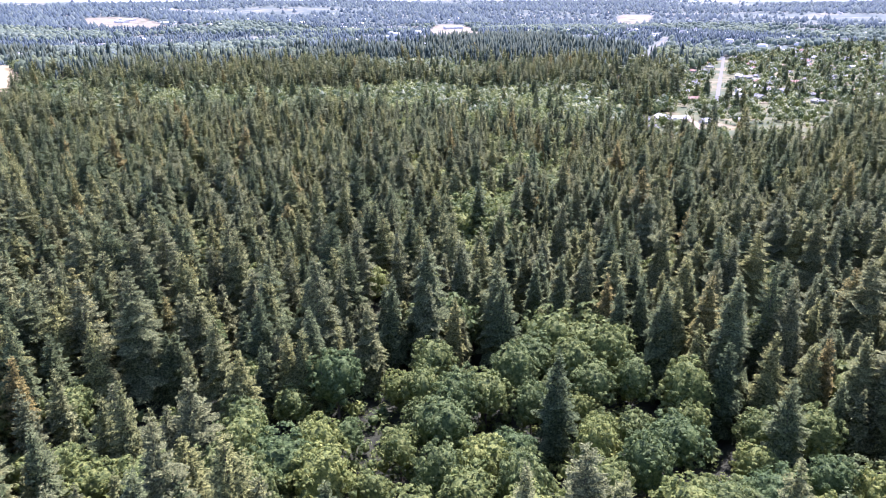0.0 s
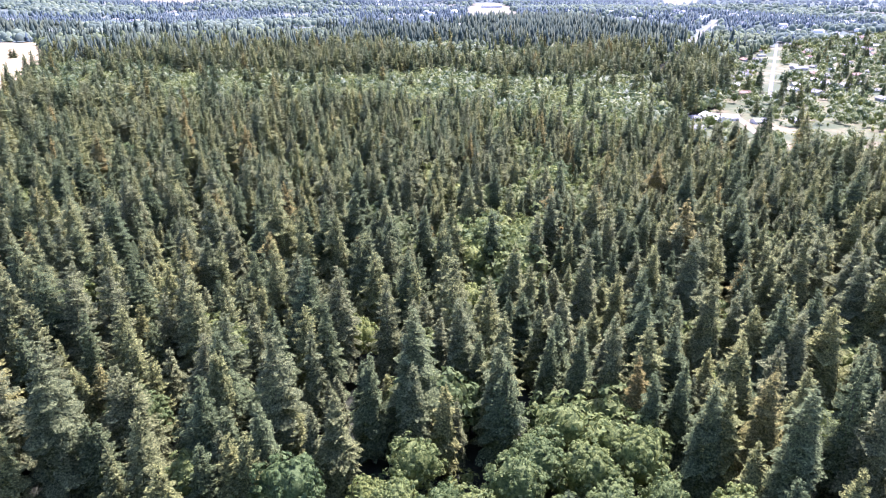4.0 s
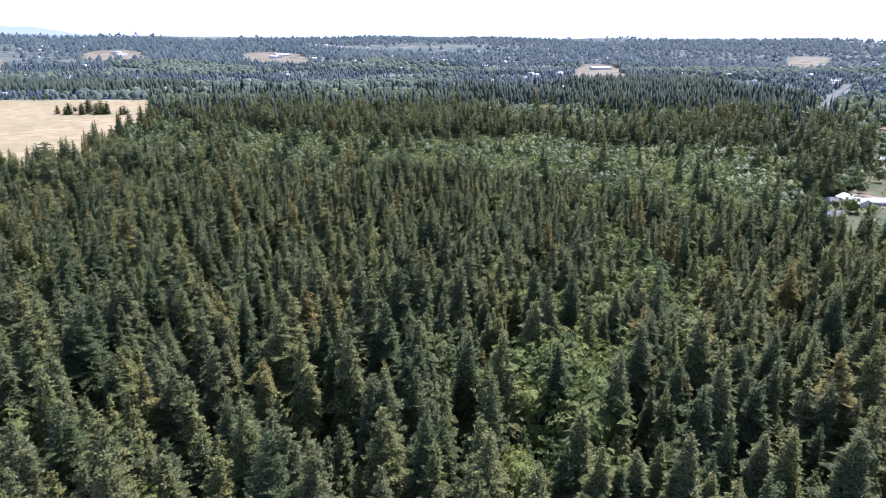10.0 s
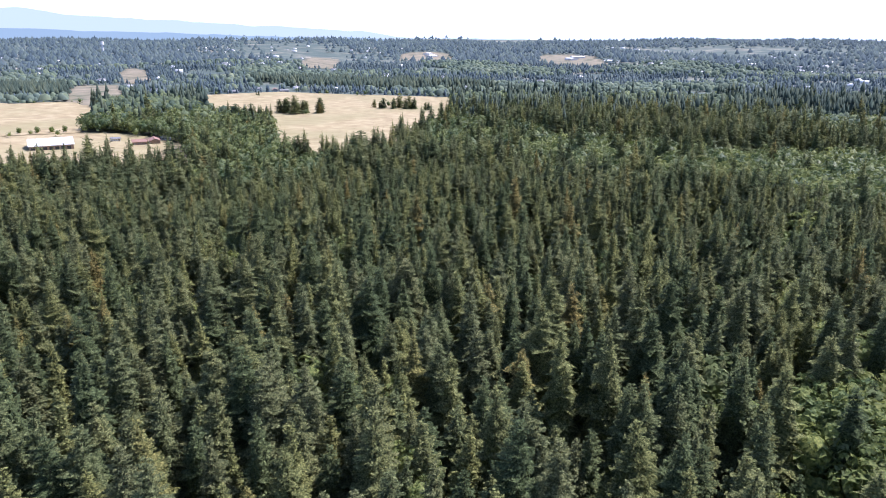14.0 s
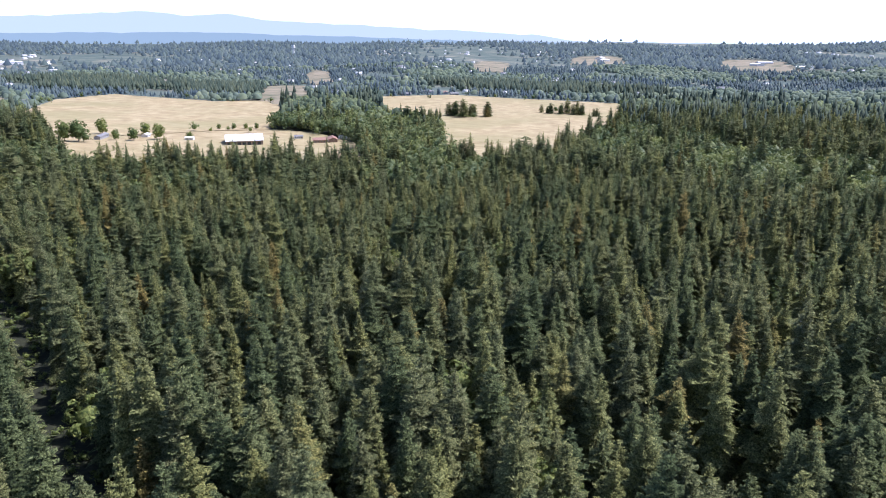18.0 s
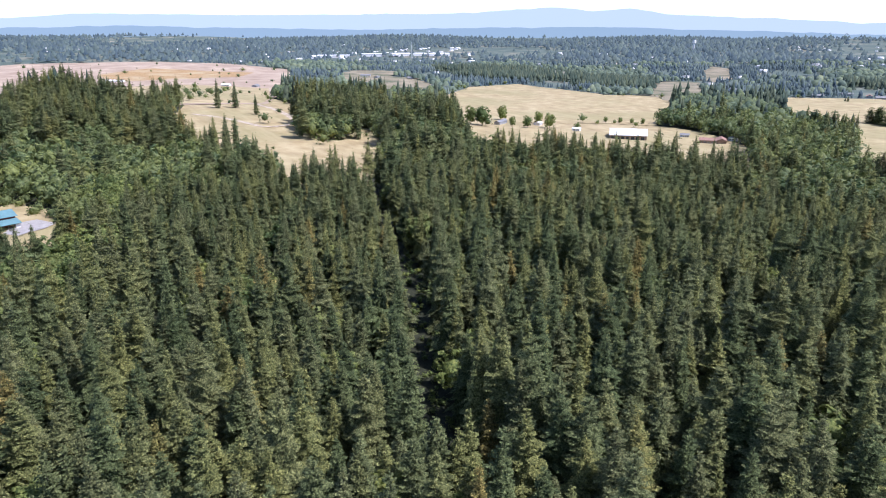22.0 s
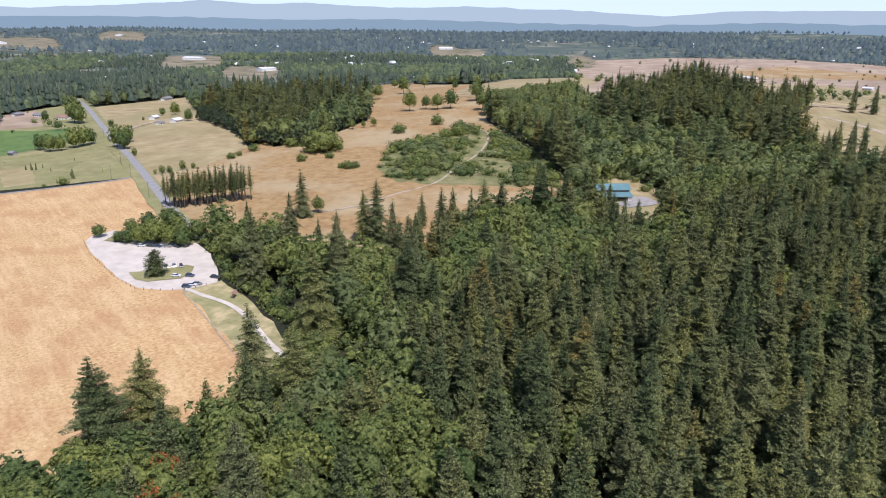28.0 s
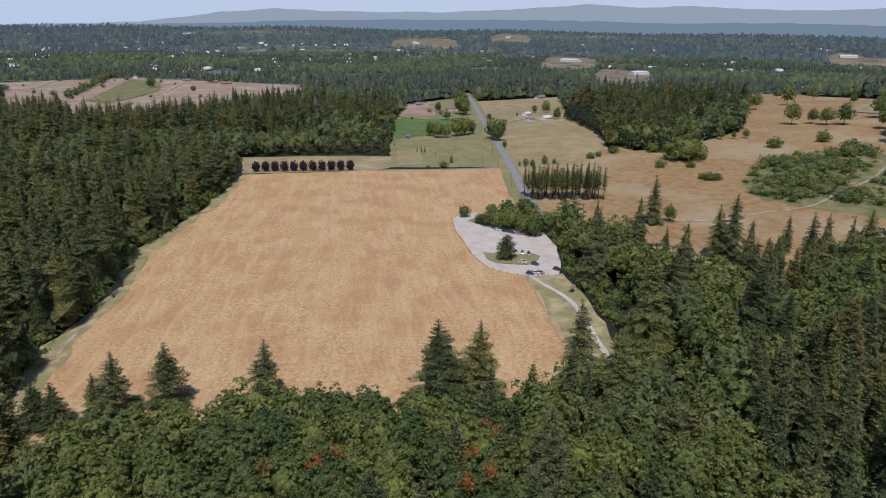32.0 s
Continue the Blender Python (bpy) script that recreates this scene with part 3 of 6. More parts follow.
ROAD_TREES = [(-308, -521, 22.4), (-307, -507, 19.8), (-295, -468, 7.4), (-329, -539, 17.8), (-263, -557, 17.6), (-271, -553, 15.7), (-261, -573, 16.0), (-285, -558, 20.1), (-295, -560, 20.4), (-305, -565, 15.7), (-374, -744, 33.4), (-373, -729, 24.2), (-361, -791, 14.0), (-263, -381, 4.7), (-268, -379, 7.0), (-271, -374, 6.5), (-285, -378, 7.8), (-292, -374, 5.4), (-467, -707, 10.4), (-479, -698, 16.3), (-448, -620, 15.0), (-427, -683, 5.0), (-378, -666, 8.9)]
SMALL_FIRS = [(-213, -488, 5.1), (-215, -482, 7.2), (-218, -481, 6.6), (-224, -483, 4.3), (-223, -433, 4.9), (-219, -421, 9.5), (-222, -464, 4.1), (-245, -427, 2.8), (-254, -492, 3.1), (-206, -533, 3.3), (-213, -530, 2.6)]
WEST_FIRS = [(-857, 3, 35.6), (-869, 22, 32.6), (-815, 50, 24.6), (-678, 102, 22.2), (-680, 127, 45.1), (-669, 138, 46.9), (-749, 153, 33.2), (-676, 158, 26.5), (-801, 123, 44.8), (-843, 103, 33.5), (-756, 173, 39.7), (-582, 43, 36.4), (-579, 34, 34.1), (-591, 50, 32.9), (-572, 28, 28.1), (-592, 13, 28.7), (-601, 5, 29.3)]
YARD_TREES = [(-817, 304, 24.0), (-812, 317, 25.0), (-872, 358, 20.4), (-801, 371, 15.5), (-841, 398, 16.9), (-798, 398, 19.6), (-812, 355, 12.9), (-785, 429, 10.0), (-858, 517, 9.0), (-852, 531, 8.2), (-868, 501, 8.1), (-846, 544, 9.0)]
NORTH_TREES = [(-824, 859, 28.2), (-816, 869, 24.8), (-809, 879, 22.9), (-792, 874, 29.6), (-784, 885, 24.4), (-776, 896, 27.9), (-771, 904, 23.5), (-1094, 1060, 9.0), (-757, 1027, 16.4), (-734, 1028, 22.6), (-719, 1032, 25.1), (-711, 1044, 20.6), (-686, 1048, 21.2), (-667, 1044, 17.5), (-758, 729, 31.2), (-745, 734, 26.4), (-499, 762, 16.2), (-425, 616, 38.2), (-457, 567, 37.1), (-448, 580, 21.4)]
CARS = [(-152, -185), (-155, -183), (-157, -180), (-148, -170), (-152, -165), (-143, -154), (-146, -154), (-148, -153), (-158, -154), (-162, -225), (-165, -221), (-167, -217), (-170, -213), (-173, -209)]
POLES = [(-250, -386), (-239, -394), (-225, -318), (-271, -439), (-334, -589), (-200, -259)]
HOUSES_32 = [(-367, -886), (-380, -853), (-385, -796), (-637, -1125), (-594, -907), (-441, -683), (-437, -629), (-647, -922), (-777, -989), (-861, -955), (-926, -930), (-935, -820), (-491, -1191), (-235, -568), (-415, -626)]
HOUSES_9 = [(182, 615), (213, 665), (226, 665), (248, 654), (293, 861), (283, 804), (193, 663), (339, 958), (435, 969), (402, 884), (366, 819), (282, 661), (294, 1212), (394, 1118), (434, 1025), (544, 1251), (160, 587)]
HOUSES_19 = [(-687, 544), (-688, 562), (-699, 586), (-731, 541), (-833, 346), (-829, 394), (-781, 427), (-1186, 1129), (-1146, 1144), (-1116, 1142), (-1170, 1053), (-1009, 720)]
HOUSES_23 = [(-1681, -322), (-1695, 266), (-1733, 242), (-1686, 348), (-1461, -57), (-1446, 2)]
KIOSK = [(-149, -127)]
HOUSES_E = [(28, -1492), (-2, -1466), (-124, -1379), (-137, -1353), (-68, -1424)]
# far fields: place, half length, half width, turn
FAR_SPOTS_NORTH = [(-1748, 1194, 270, 31, 150), (-1508, 300, 217, 49, 174), (-1363, 870, 241, 54, 153), (-1712, 2448, 380, 111, 129), (-1208, -2838, 523, 100, 68), (-1812, -3279, 546, 66, 62), (-1029, -1274, 222, 68, 55), (-2027, -1378, 192, 87, -147), (-2013, -909, 259, 46, -153), (-1121, -2888, 520, 111, 70), (-1815, -3280, 569, 105, 62)]
FAR_SPOTS_WEST = [(-1174, -1716, 246, 89, 57), (-1036, -1281, 219, 70, 52), (-2192, -1586, 434, 59, -142), (755, 2846, 381, 68, 74), (-1092, 2522, 310, 93, 121), (28, 2126, 444, 71, 91), (-1713, 1165, 240, 32, 150), (-1754, 1894, 318, 65, 134), (-1192, 2606, 349, 94, 119), (-1753, 254, 244, 74, 176), (-1438, 300, 240, 62, 172)]
FAR_FIELDS = []
for fx, fy, fl, fw, ft in FAR_SPOTS_NORTH + FAR_SPOTS_WEST:
    FAR_FIELDS.append([(fx + fl * q * math.cos(a) * math.cos(radians(ft)) - fw * q * math.sin(a) * math.sin(radians(ft)), fy + fl * q * math.cos(a) * math.sin(radians(ft)) + fw * q * math.sin(a) * math.cos(radians(ft))) for a, q in zip(np.linspace(0, 2 * math.pi, 13)[:-1], (1, 1.15, 1.1, 0.9, 1.2, 1.1, 1, 1.2, 1.05, 0.85, 1.15, 1.1))])
SHEDS_9 = [(33, 2363), (-1144, 2646), (-1697, 2460)]
SHEDS_19 = [(-2655, 430), (-2663, 521), (-2485, 1164), (-1819, 2602), (-1121, 2543), (-907, 2407)]
SHEDS_32 = [(-234, -3744), (-1737, -3154), (-1082, -2775), (-1190, -1732), (-2122, -1528), (-1138, -1342)]
LOT_BACK = [(-155, -262), (-212, -272), (-204, -238), (-186, -205), (-160, -235)]
ROAD_FILL = [(-208, -268), (-217, -273), (-254, -380), (-302, -372), (-370, -407), (-400, -420), (-380, -380), (-335, -355), (-292, -365), (-249, -335)]
LOW_WOOD = [(-40, -460), (-185, -440), (-215, -540), (-250, -640), (-180, -700), (-20, -600)]
OPEN = [LOW_BRUSH, TAN_BAND, PLUM_GAP, BEHIND, LOT_BACK, ROAD_FILL, HAY, LOT, VERGE, GREEN_PLOT, HOME_PLOT, ROADSIDE, MEADOW, CLEARING, FIELD_STRIP, TAN_WEST, FAR_WEST, WEST_FIELD, YARD, NORTH_FIELD, TOWN, EAST_FIELDS]
LEAFY = [([(85, 554), (116, 549), (156, 569), (191, 682), (214, 784), (152, 874), (99, 743)], 0.82), ([(-130, -88), (-189, -91), (-268, -84), (-228, -37), (-164, -23), (-119, -25), (-112, -44)], 0.86), (BRUSH_9, 0.87), (LEAFY_23, 0.84), (LEAFY_23B, 0.55), (LEAFY_28, 0.9), (MAPLES_28, 0.98), (PATHSIDE, 1.01), (MAPLES, 1.01), (EDGE_32, 0.6), (GROVE_32, 0.38), (LEAFY_19, 0.75), (LEAFY_19B, 0.7), (LEAFY_19C, 0.6), (MIXED_32, 0.68), ([(-60, -40), (-130, -55), (-180, -30), (-120, 10), (-60, 10)], 0.8), (YARD_WOOD, 0.6)]


def near_line(line, x, y):
    """Distance to a bent line in plan."""
    best = np.full(np.shape(x), 1e9)
    for (ax, ay), (bx, by) in zip(line, line[1:]):
        k = np.clip(((x - ax) * (bx - ax) + (y - ay) * (by - ay)) / ((bx - ax) ** 2 + (by - ay) ** 2), 0, 1)
        best = np.minimum(best, np.hypot(x - ax - k * (bx - ax), y - ay - k * (by - ay)))
    return best


# ---------------------------------------------------------------- building helpers
def mesh_ob(name, v, f, mats, parent=None, label="", mat_index=None, tint=None, smooth=False):
    """A mesh object from arrays of points and triangles."""
    me = bpy.data.meshes.new(name)
    v, f = np.asarray(v, np.float32), np.asarray(f, np.int32)
    me.vertices.add(len(v))
    me.vertices.foreach_set("co", v.ravel())
    me.loops.add(f.size)
    me.loops.foreach_set("vertex_index", f.ravel())
    me.polygons.add(len(f))
    me.polygons.foreach_set("loop_start", np.arange(len(f), dtype=np.int32) * f.shape[1])
    for m in mats:
        me.materials.append(m)
    if mat_index is not None:
        me.polygons.foreach_set("material_index", np.asarray(mat_index, np.int32))
    if tint is not None:
        me.attributes.new("tint", "FLOAT", "POINT").data.foreach_set("value", np.asarray(tint, np.float32))
    me.update(calc_edges=True)
    ob = new(name, me)
    ob.parent = parent
    if label:
        ob["label"] = label
    return ob


def part(name, bm, mat, parent=None, label=""):
    me = bpy.data.meshes.new(name)
    bm.to_mesh(me)
    bm.free()
    me.materials.append(mat)
    ob = new(name, me)
    ob.parent = parent
    if label:
        ob["label"] = label
    return ob


def thing(name, m, label, category, group="", kind=""):
    e = new(name)
    e.empty_display_size = 0.5
    e.matrix_basis = m
    return tagged(e, label, category, group, kind)


def box(bm, x0, x1, y0, y1, z0, z1):
    g = bmesh.ops.create_cube(bm, size=1)["verts"]
    for v in g:
        v.co = Vector((x0 + (v.co.x + 0.5) * (x1 - x0), y0 + (v.co.y + 0.5) * (y1 - y0), z0 + (v.co.z + 0.5) * (z1 - z0)))
    return g


def boxed(*dims, bevel=0.0):
    bm = bmesh.new()
    box(bm, *dims)
    if bevel:
        bmesh.ops.bevel(bm, geom=bm.edges[:], offset=bevel, segments=1, affect="EDGES")
    return bm


def solid(v, f):
    bm = bmesh.new()
    vs = [bm.verts.new(p) for p in v]
    for q in f:
        bm.faces.new([vs[i] for i in q])
    bmesh.ops.recalc_face_normals(bm, faces=bm.faces[:])
    return bm


# ---------------------------------------------------------------- ground
rr = np.concatenate([np.linspace(0, 1300, 53), np.linspace(1380, 4850, 44)])
NA = 144
aa = np.linspace(0, 2 * np.pi, NA, endpoint=False)
gx = CX + rr[:, None] * np.cos(aa)
gy = CY + rr[:, None] * np.sin(aa)
gv = np.stack([gx, gy, height(gx, gy)], -1).reshape(-1, 3)
i, j = np.meshgrid(np.arange(len(rr) - 1), np.arange(NA), indexing="ij")
a, b, c, d = i * NA + j, (i + 1) * NA + j, (i + 1) * NA + (j + 1) % NA, i * NA + (j + 1) % NA
gf = np.concatenate([np.stack([a, b, c], -1).reshape(-1, 3), np.stack([a, c, d], -1).reshape(-1, 3)])
far_face = (np.hypot(gv[gf][:, :, 0].mean(1) - CX, gv[gf][:, :, 1].mean(1) - CY) > 1350).astype(int)
ground = mesh_ob("ground", gv, gf, [M["forest_floor"], M["hazed_far_land"]], mat_index=far_face)
tagged(ground, "shaded brown-green forest floor and open country beyond", "ground", kind="structure")


def patch(name, poly, mat, label, lift=0.06, rough=1.2, step=7.0, kind="structure", category="field"):
    """A field or paved area on the ground with a slightly wandering edge."""
    pts = []
    for k, (p, q) in enumerate(zip(poly, poly[1:] + poly[:1])):
        p, q = Vector(p), Vector(q)
        n = max(1, int((q - p).length / step))
        side = Vector((-(q - p).y, (q - p).x)).normalized()
        for s in range(n):
            w = p.lerp(q, s / n)
            pts.append(w + side * rough * noise.noise((w.x * 0.08, w.y * 0.08, k)) * 2)
    bm = bmesh.new()
    vs = [bm.verts.new((p.x, p.y, 0)) for p in pts]
    fc = bm.faces.new(vs)
    if max((p - Vector((CX, CY))).length for p in pts) > 300:
        bmesh.ops.triangulate(bm, faces=[fc])
        for _ in range(5):
            bmesh.ops.subdivide_edges(bm, edges=[e for e in bm.edges if e.calc_length() > 34], cuts=1)
            bmesh.ops.triangulate(bm, faces=bm.faces[:])
        lift += 0.2 if max((p - Vector((CX, CY))).length for p in pts) < 1400 else 0.8
    for v in bm.verts:
        v.co.z = float(height(v.co.x, v.co.y)) + lift
    bmesh.ops.recalc_face_normals(bm, faces=bm.faces[:])
    for fce in bm.faces:
        if fce.normal.z < 0:
            fce.normal_flip()
    return tagged(part(name, bm, mat), label, category, kind=kind)


def ribbon(name, line, width, mat, label, lift=0.1, category="road", wobble=0.15):
    """A road or path along a smooth line."""
    pts = [Vector(p) for p in line]
    fine = []
    for k in range(len(pts) - 1):
        p0, p1, p2, p3 = pts[max(k - 1, 0)], pts[k], pts[k + 1], pts[min(k + 2, len(pts) - 1)]
        for s in np.linspace(0, 1, 9)[:-1]:
            fine.append(0.5 * (2 * p1 + (p2 - p0) * s + (2 * p0 - 5 * p1 + 4 * p2 - p3) * s * s + (3 * p1 - p0 - 3 * p2 + p3) * s ** 3))
    fine.append(pts[-1])
    bm = bmesh.new()
    last = None
    for k, p in enumerate(fine):
        t = (fine[min(k + 1, len(fine) - 1)] - fine[max(k - 1, 0)]).normalized()
        nrm = Vector((-t.y, t.x))
        w = width / 2 * (1 + wobble * noise.noise((p.x * 0.2, p.y * 0.2, 3)))
        pair = [bm.verts.new((*(p + nrm * s * w), float(height(p.x, p.y)) + lift)) for s in (1, -1)]
        if last:
            bm.faces.new((last[0], last[1], pair[1], pair[0]))
        last = pair
    return tagged(part(name, bm, mat), label, category, kind="structure")


patch("hay_field", HAY, M["hay"], "golden mown hay field with streaked swaths")
patch("grass_verge", VERGE, M["verge"], "dry green grass verge between hay field and path", 0.09)
patch("field_margin", EDGE_VERGE, M["verge"], "uncut greenish margin between wood and hay field", 0.16, 2.0)
patch("gravel_lot", LOT, M["gravel"], "pale gravel parking lot with a curved drive", 0.13, rough=0.5, category="parking lot")
patch("lot_border", LOT_BACK, M["green"], "grass between the parking lot and the road", 0.02)
patch("road_border", ROAD_FILL, M["meadow"], "dry grass between road and meadow", 0.02)
patch("home_row", BEHIND, M["tan"], "dry strip with a row of homes behind the plantation")
patch("green_field", GREEN_PLOT, M["green"], "pale green grass plots beyond the hay field")
patch("plum_strip", PLUM_STRIP, M["tan"], "dry tan strip behind the row of purple trees", 0.12)
patch("dry_plot", DRY_PLOT, M["tan"], "small square of dry grass in the green plots", 0.12)
patch("garden_lawn", LAWN, M["lawn"], "watered bright green lawn below the farmhouse", 0.2)
patch("brush_ground", LOW_BRUSH, M["scrub_grass"], "rough green ground under low brush", 0.1, 4.0)
patch("upper_pasture", TAN_BAND, M["tan"], "dry tan pasture above the brush", 0.14, 4.0)
patch("home_yard", HOME_YARD, M["bare"], "bare pale yard of the farmhouse", 0.2)
patch("scrub_grass", SCRUB, M["scrub_grass"], "rough green grass between the scrub", 0.12, 4.0)
patch("home_lawn", HOME_PLOT, M["green"], "green lawns round the roadside homes")
patch("roadside_pasture", ROADSIDE, M["tan"], "dry tan pasture beside the road")
patch("brown_meadow", MEADOW, M["meadow"], "reddish-brown dry meadow with scattered trees")
patch("barn_clearing", CLEARING, M["tan"], "dry grass clearing round the barn", 0.1, 4.0)
patch("west_pasture", TAN_WEST, M["tan"], "golden dry pasture among dark conifer clumps")
patch("far_pasture", FAR_WEST, M["bare"], "pale bare-soil fields far behind the ridge of firs")
patch("gold_pasture", [(-868, -64), (-1042, -162), (-1300, -330), (-1500, -160), (-1400, 30), (-1005, 54), (-940, 48)], M["tan"], "yellow dry pasture behind the ridge of firs", 0.3)
patch("rust_strip", [(-1700, -330), (-1760, -60), (-1950, -40), (-2080, -330), (-1900, -420)], M["meadow"], "rust-brown strip of dry brush on the far pasture", 0.3)
patch("west_field", WEST_FIELD, M["tan"], "broad pale tan hay field with a green rim")
patch("stable_yard", YARD, M["tan"], "dry tan yard round the white-roofed riding hall")
patch("north_field", NORTH_FIELD, M["tan"], "tan field with dark tree clumps")
patch("town_ground", TOWN, M["town_grass"], "dry pale ground between houses and gardens")
for k, p in enumerate(FAR_FIELDS):
    patch("far_field", p, M["far_tan"], "small pale dry field among far woods", 0.3, 16.0, 16)
patch("olive_field", OLIVE_FIELD, M["scrub_grass"], "dull olive field beside a long hedge", 0.7, 4.0)
patch("east_lawn", EAST_LAWN, M["green"], "green lawn round the far farmhouse", 0.8, 4.0)
patch("town_field", FIELD_STRIP, M["tan"], "strip of dry golden grass before the town", 0.5, 1.0)
patch("town_lawn", TOWN_LAWN, M["tan"], "small dry lawn behind the sheds", 0.55, 1.0)
patch("pale_plot", PALE_PLOT, M["tan"], "pale dry plot beside the straight lane", 0.5, 1.0)
patch("green_strip", GREEN_STRIP, M["green"], "pale green field beside the lane", 0.5, 1.0)
patch("east_fields", EAST_FIELDS, M["bare"], "brown ploughed fields beyond the dark woods")

# ---------------------------------------------------------------- plants
def fir(seed, whorls, boughs, fine=True, bare=0.12, spread=0.20, fan=0.27, full=0.70, thin=0.10, droop=0.0, core=1.0):
    """Needle crown of a conifer 1 high: whorls of short tent-shaped boughs, raised near the tip and hanging below, round a solid core."""
    r = np.random.default_rng(seed)
    V, F = [], []
    lop = r.uniform(0, 6.28)
    ease = np.linspace(0, 1, whorls) ** 0.92
    for k in range(whorls):
        u = min(max(bare + (0.985 - bare) * (ease[k] + r.uniform(-0.35, 0.35) / whorls), bare), 0.985)
        shape = ((1 - u) / (1 - bare)) ** full
        shape *= min(1.0, 0.72 + 1.6 * (u - bare))
        ring = r.uniform(0.84, 1.13)
        count = max(4, int(round(boughs * (0.45 + 0.55 * shape))))
        for q in range(count):
            if r.random() < (thin if u > 0.4 else thin * 4):
                continue
            a = 2 * np.pi * (q + r.uniform(-0.45, 0.45)) / count + k * 1.9
            L = spread * shape * ring * r.uniform(0.58, 1.22) * (1 + 0.13 * np.cos(a - lop)) + 0.010
            rise = 1.05 * (u - 0.62) - droop + r.uniform(-0.16, 0.14)
            dx, sx = np.array([np.cos(a), np.sin(a), 0]), np.array([-np.sin(a), np.cos(a), 0])
            u2, bend = u + r.uniform(-0.012, 0.012), r.uniform(0.10, 0.34)
            W = L * fan * r.uniform(0.75, 1.25) + 0.006
            hang = r.uniform(0.25, 0.75)
            ridge = [dx * L * t + np.array([0, 0, u2 + L * (rise * t - bend * t * t + 0.10 * t ** 4)]) for t in (0.12, 0.58, 1.0)]
            n = len(V)
            if fine:
                for side in (1, -1):
                    w1, w2 = W * r.uniform(0.7, 1.25), W * r.uniform(0.45, 0.85)
                    p1 = ridge[0] * 0.42 + ridge[1] * 0.58 + sx * side * w1 + dx * w1 * 0.35 - np.array([0, 0, hang * w1])
                    p2 = ridge[1] * 0.45 + ridge[2] * 0.55 + sx * side * w2 + dx * w2 * 0.45 - np.array([0, 0, hang * w2])
                    n = len(V)
                    V += [ridge[0], ridge[1], ridge[2], p1, p2]
                    F += [(n, n + 3, n + 1), (n + 1, n + 3, n + 4), (n + 1, n + 4, n + 2)] if side < 0 else [(n, n + 1, n + 3), (n + 1, n + 4, n + 3), (n + 1, n + 2, n + 4)]
            else:
                for side in (1, -1):                                        # two lesser boughs in place of one
                    a2 = a + side * np.pi / count * r.uniform(0.3, 0.7)
                    d2, s2, L2, z2 = np.array([np.cos(a2), np.sin(a2), 0]), np.array([-np.sin(a2), np.cos(a2), 0]), L * r.uniform(0.62, 1.18), u2 + side * r.uniform(0.0, 0.5) / whorls
                    foot, tip = d2 * L2 * 0.34 + np.array([0, 0, z2 + L2 * 0.30 * rise]), d2 * L2 + np.array([0, 0, z2 + L2 * (rise - bend)])
                    w2, roll = W * r.uniform(0.9, 1.5), r.uniform(-0.5, 0.5)
                    n = len(V)
                    V += [foot - s2 * w2 - np.array([0, 0, w2 * roll]), tip, foot + s2 * w2 + np.array([0, 0, w2 * roll])]
                    F.append((n, n + 1, n + 2))
    n, m = len(V), 7
    for t in range(m):
        q = r.uniform(0.45, 0.62) * core
        V.append(np.array([np.cos(t * 6.283 / m) * spread * q, np.sin(t * 6.283 / m) * spread * q, bare + r.uniform(0.0, 0.08)]))
    for t in range(m):
        q = r.uniform(0.30, 0.44) * core
        V.append(np.array([np.cos(t * 6.283 / m + 0.4) * spread * q, np.sin(t * 6.283 / m + 0.4) * spread * q, 0.52 + r.uniform(-0.05, 0.05)]))
    V.append(np.array([0, 0, 1.0]))
    for t in range(m):
        b = (t + 1) % m
        F += [(n + t, n + b, n + m + t), (n + b, n + m + b, n + m + t), (n + m + t, n + m + b, n + 2 * m)]
    return np.array(V), np.array(F)


def fir_far(seed, tiers=3, sides=6):
    r = np.random.default_rng(seed)
    V, F = [], []
    for k in range(tiers):
        z0, z1 = 0.12 + 0.26 * k, min(1.0, 0.62 + 0.22 * k)
        R = 0.16 * (1 - 0.27 * k)
        n = len(V)
        V += [np.array([np.cos(t) * R * q, np.sin(t) * R * q, z0 + r.uniform(-0.05, 0.05)]) for t, q in zip(np.linspace(0, 2 * np.pi, sides + 1)[:-1] + k, r.uniform(0.6, 1.3, sides))] + [np.array([0, 0, z1])]
        F += [(n + t, n + (t + 1) % sides, n + sides) for t in range(sides)]
    return np.array(V), np.array(F)


def ball(sub=1):
    bm = bmesh.new()
    bmesh.ops.create_icosphere(bm, subdivisions=sub, radius=1)
    v = np.array([p.co[:] for p in bm.verts])
    f = np.array([[p.index for p in t.verts] for t in bm.faces])
    bm.free()
    return v, f


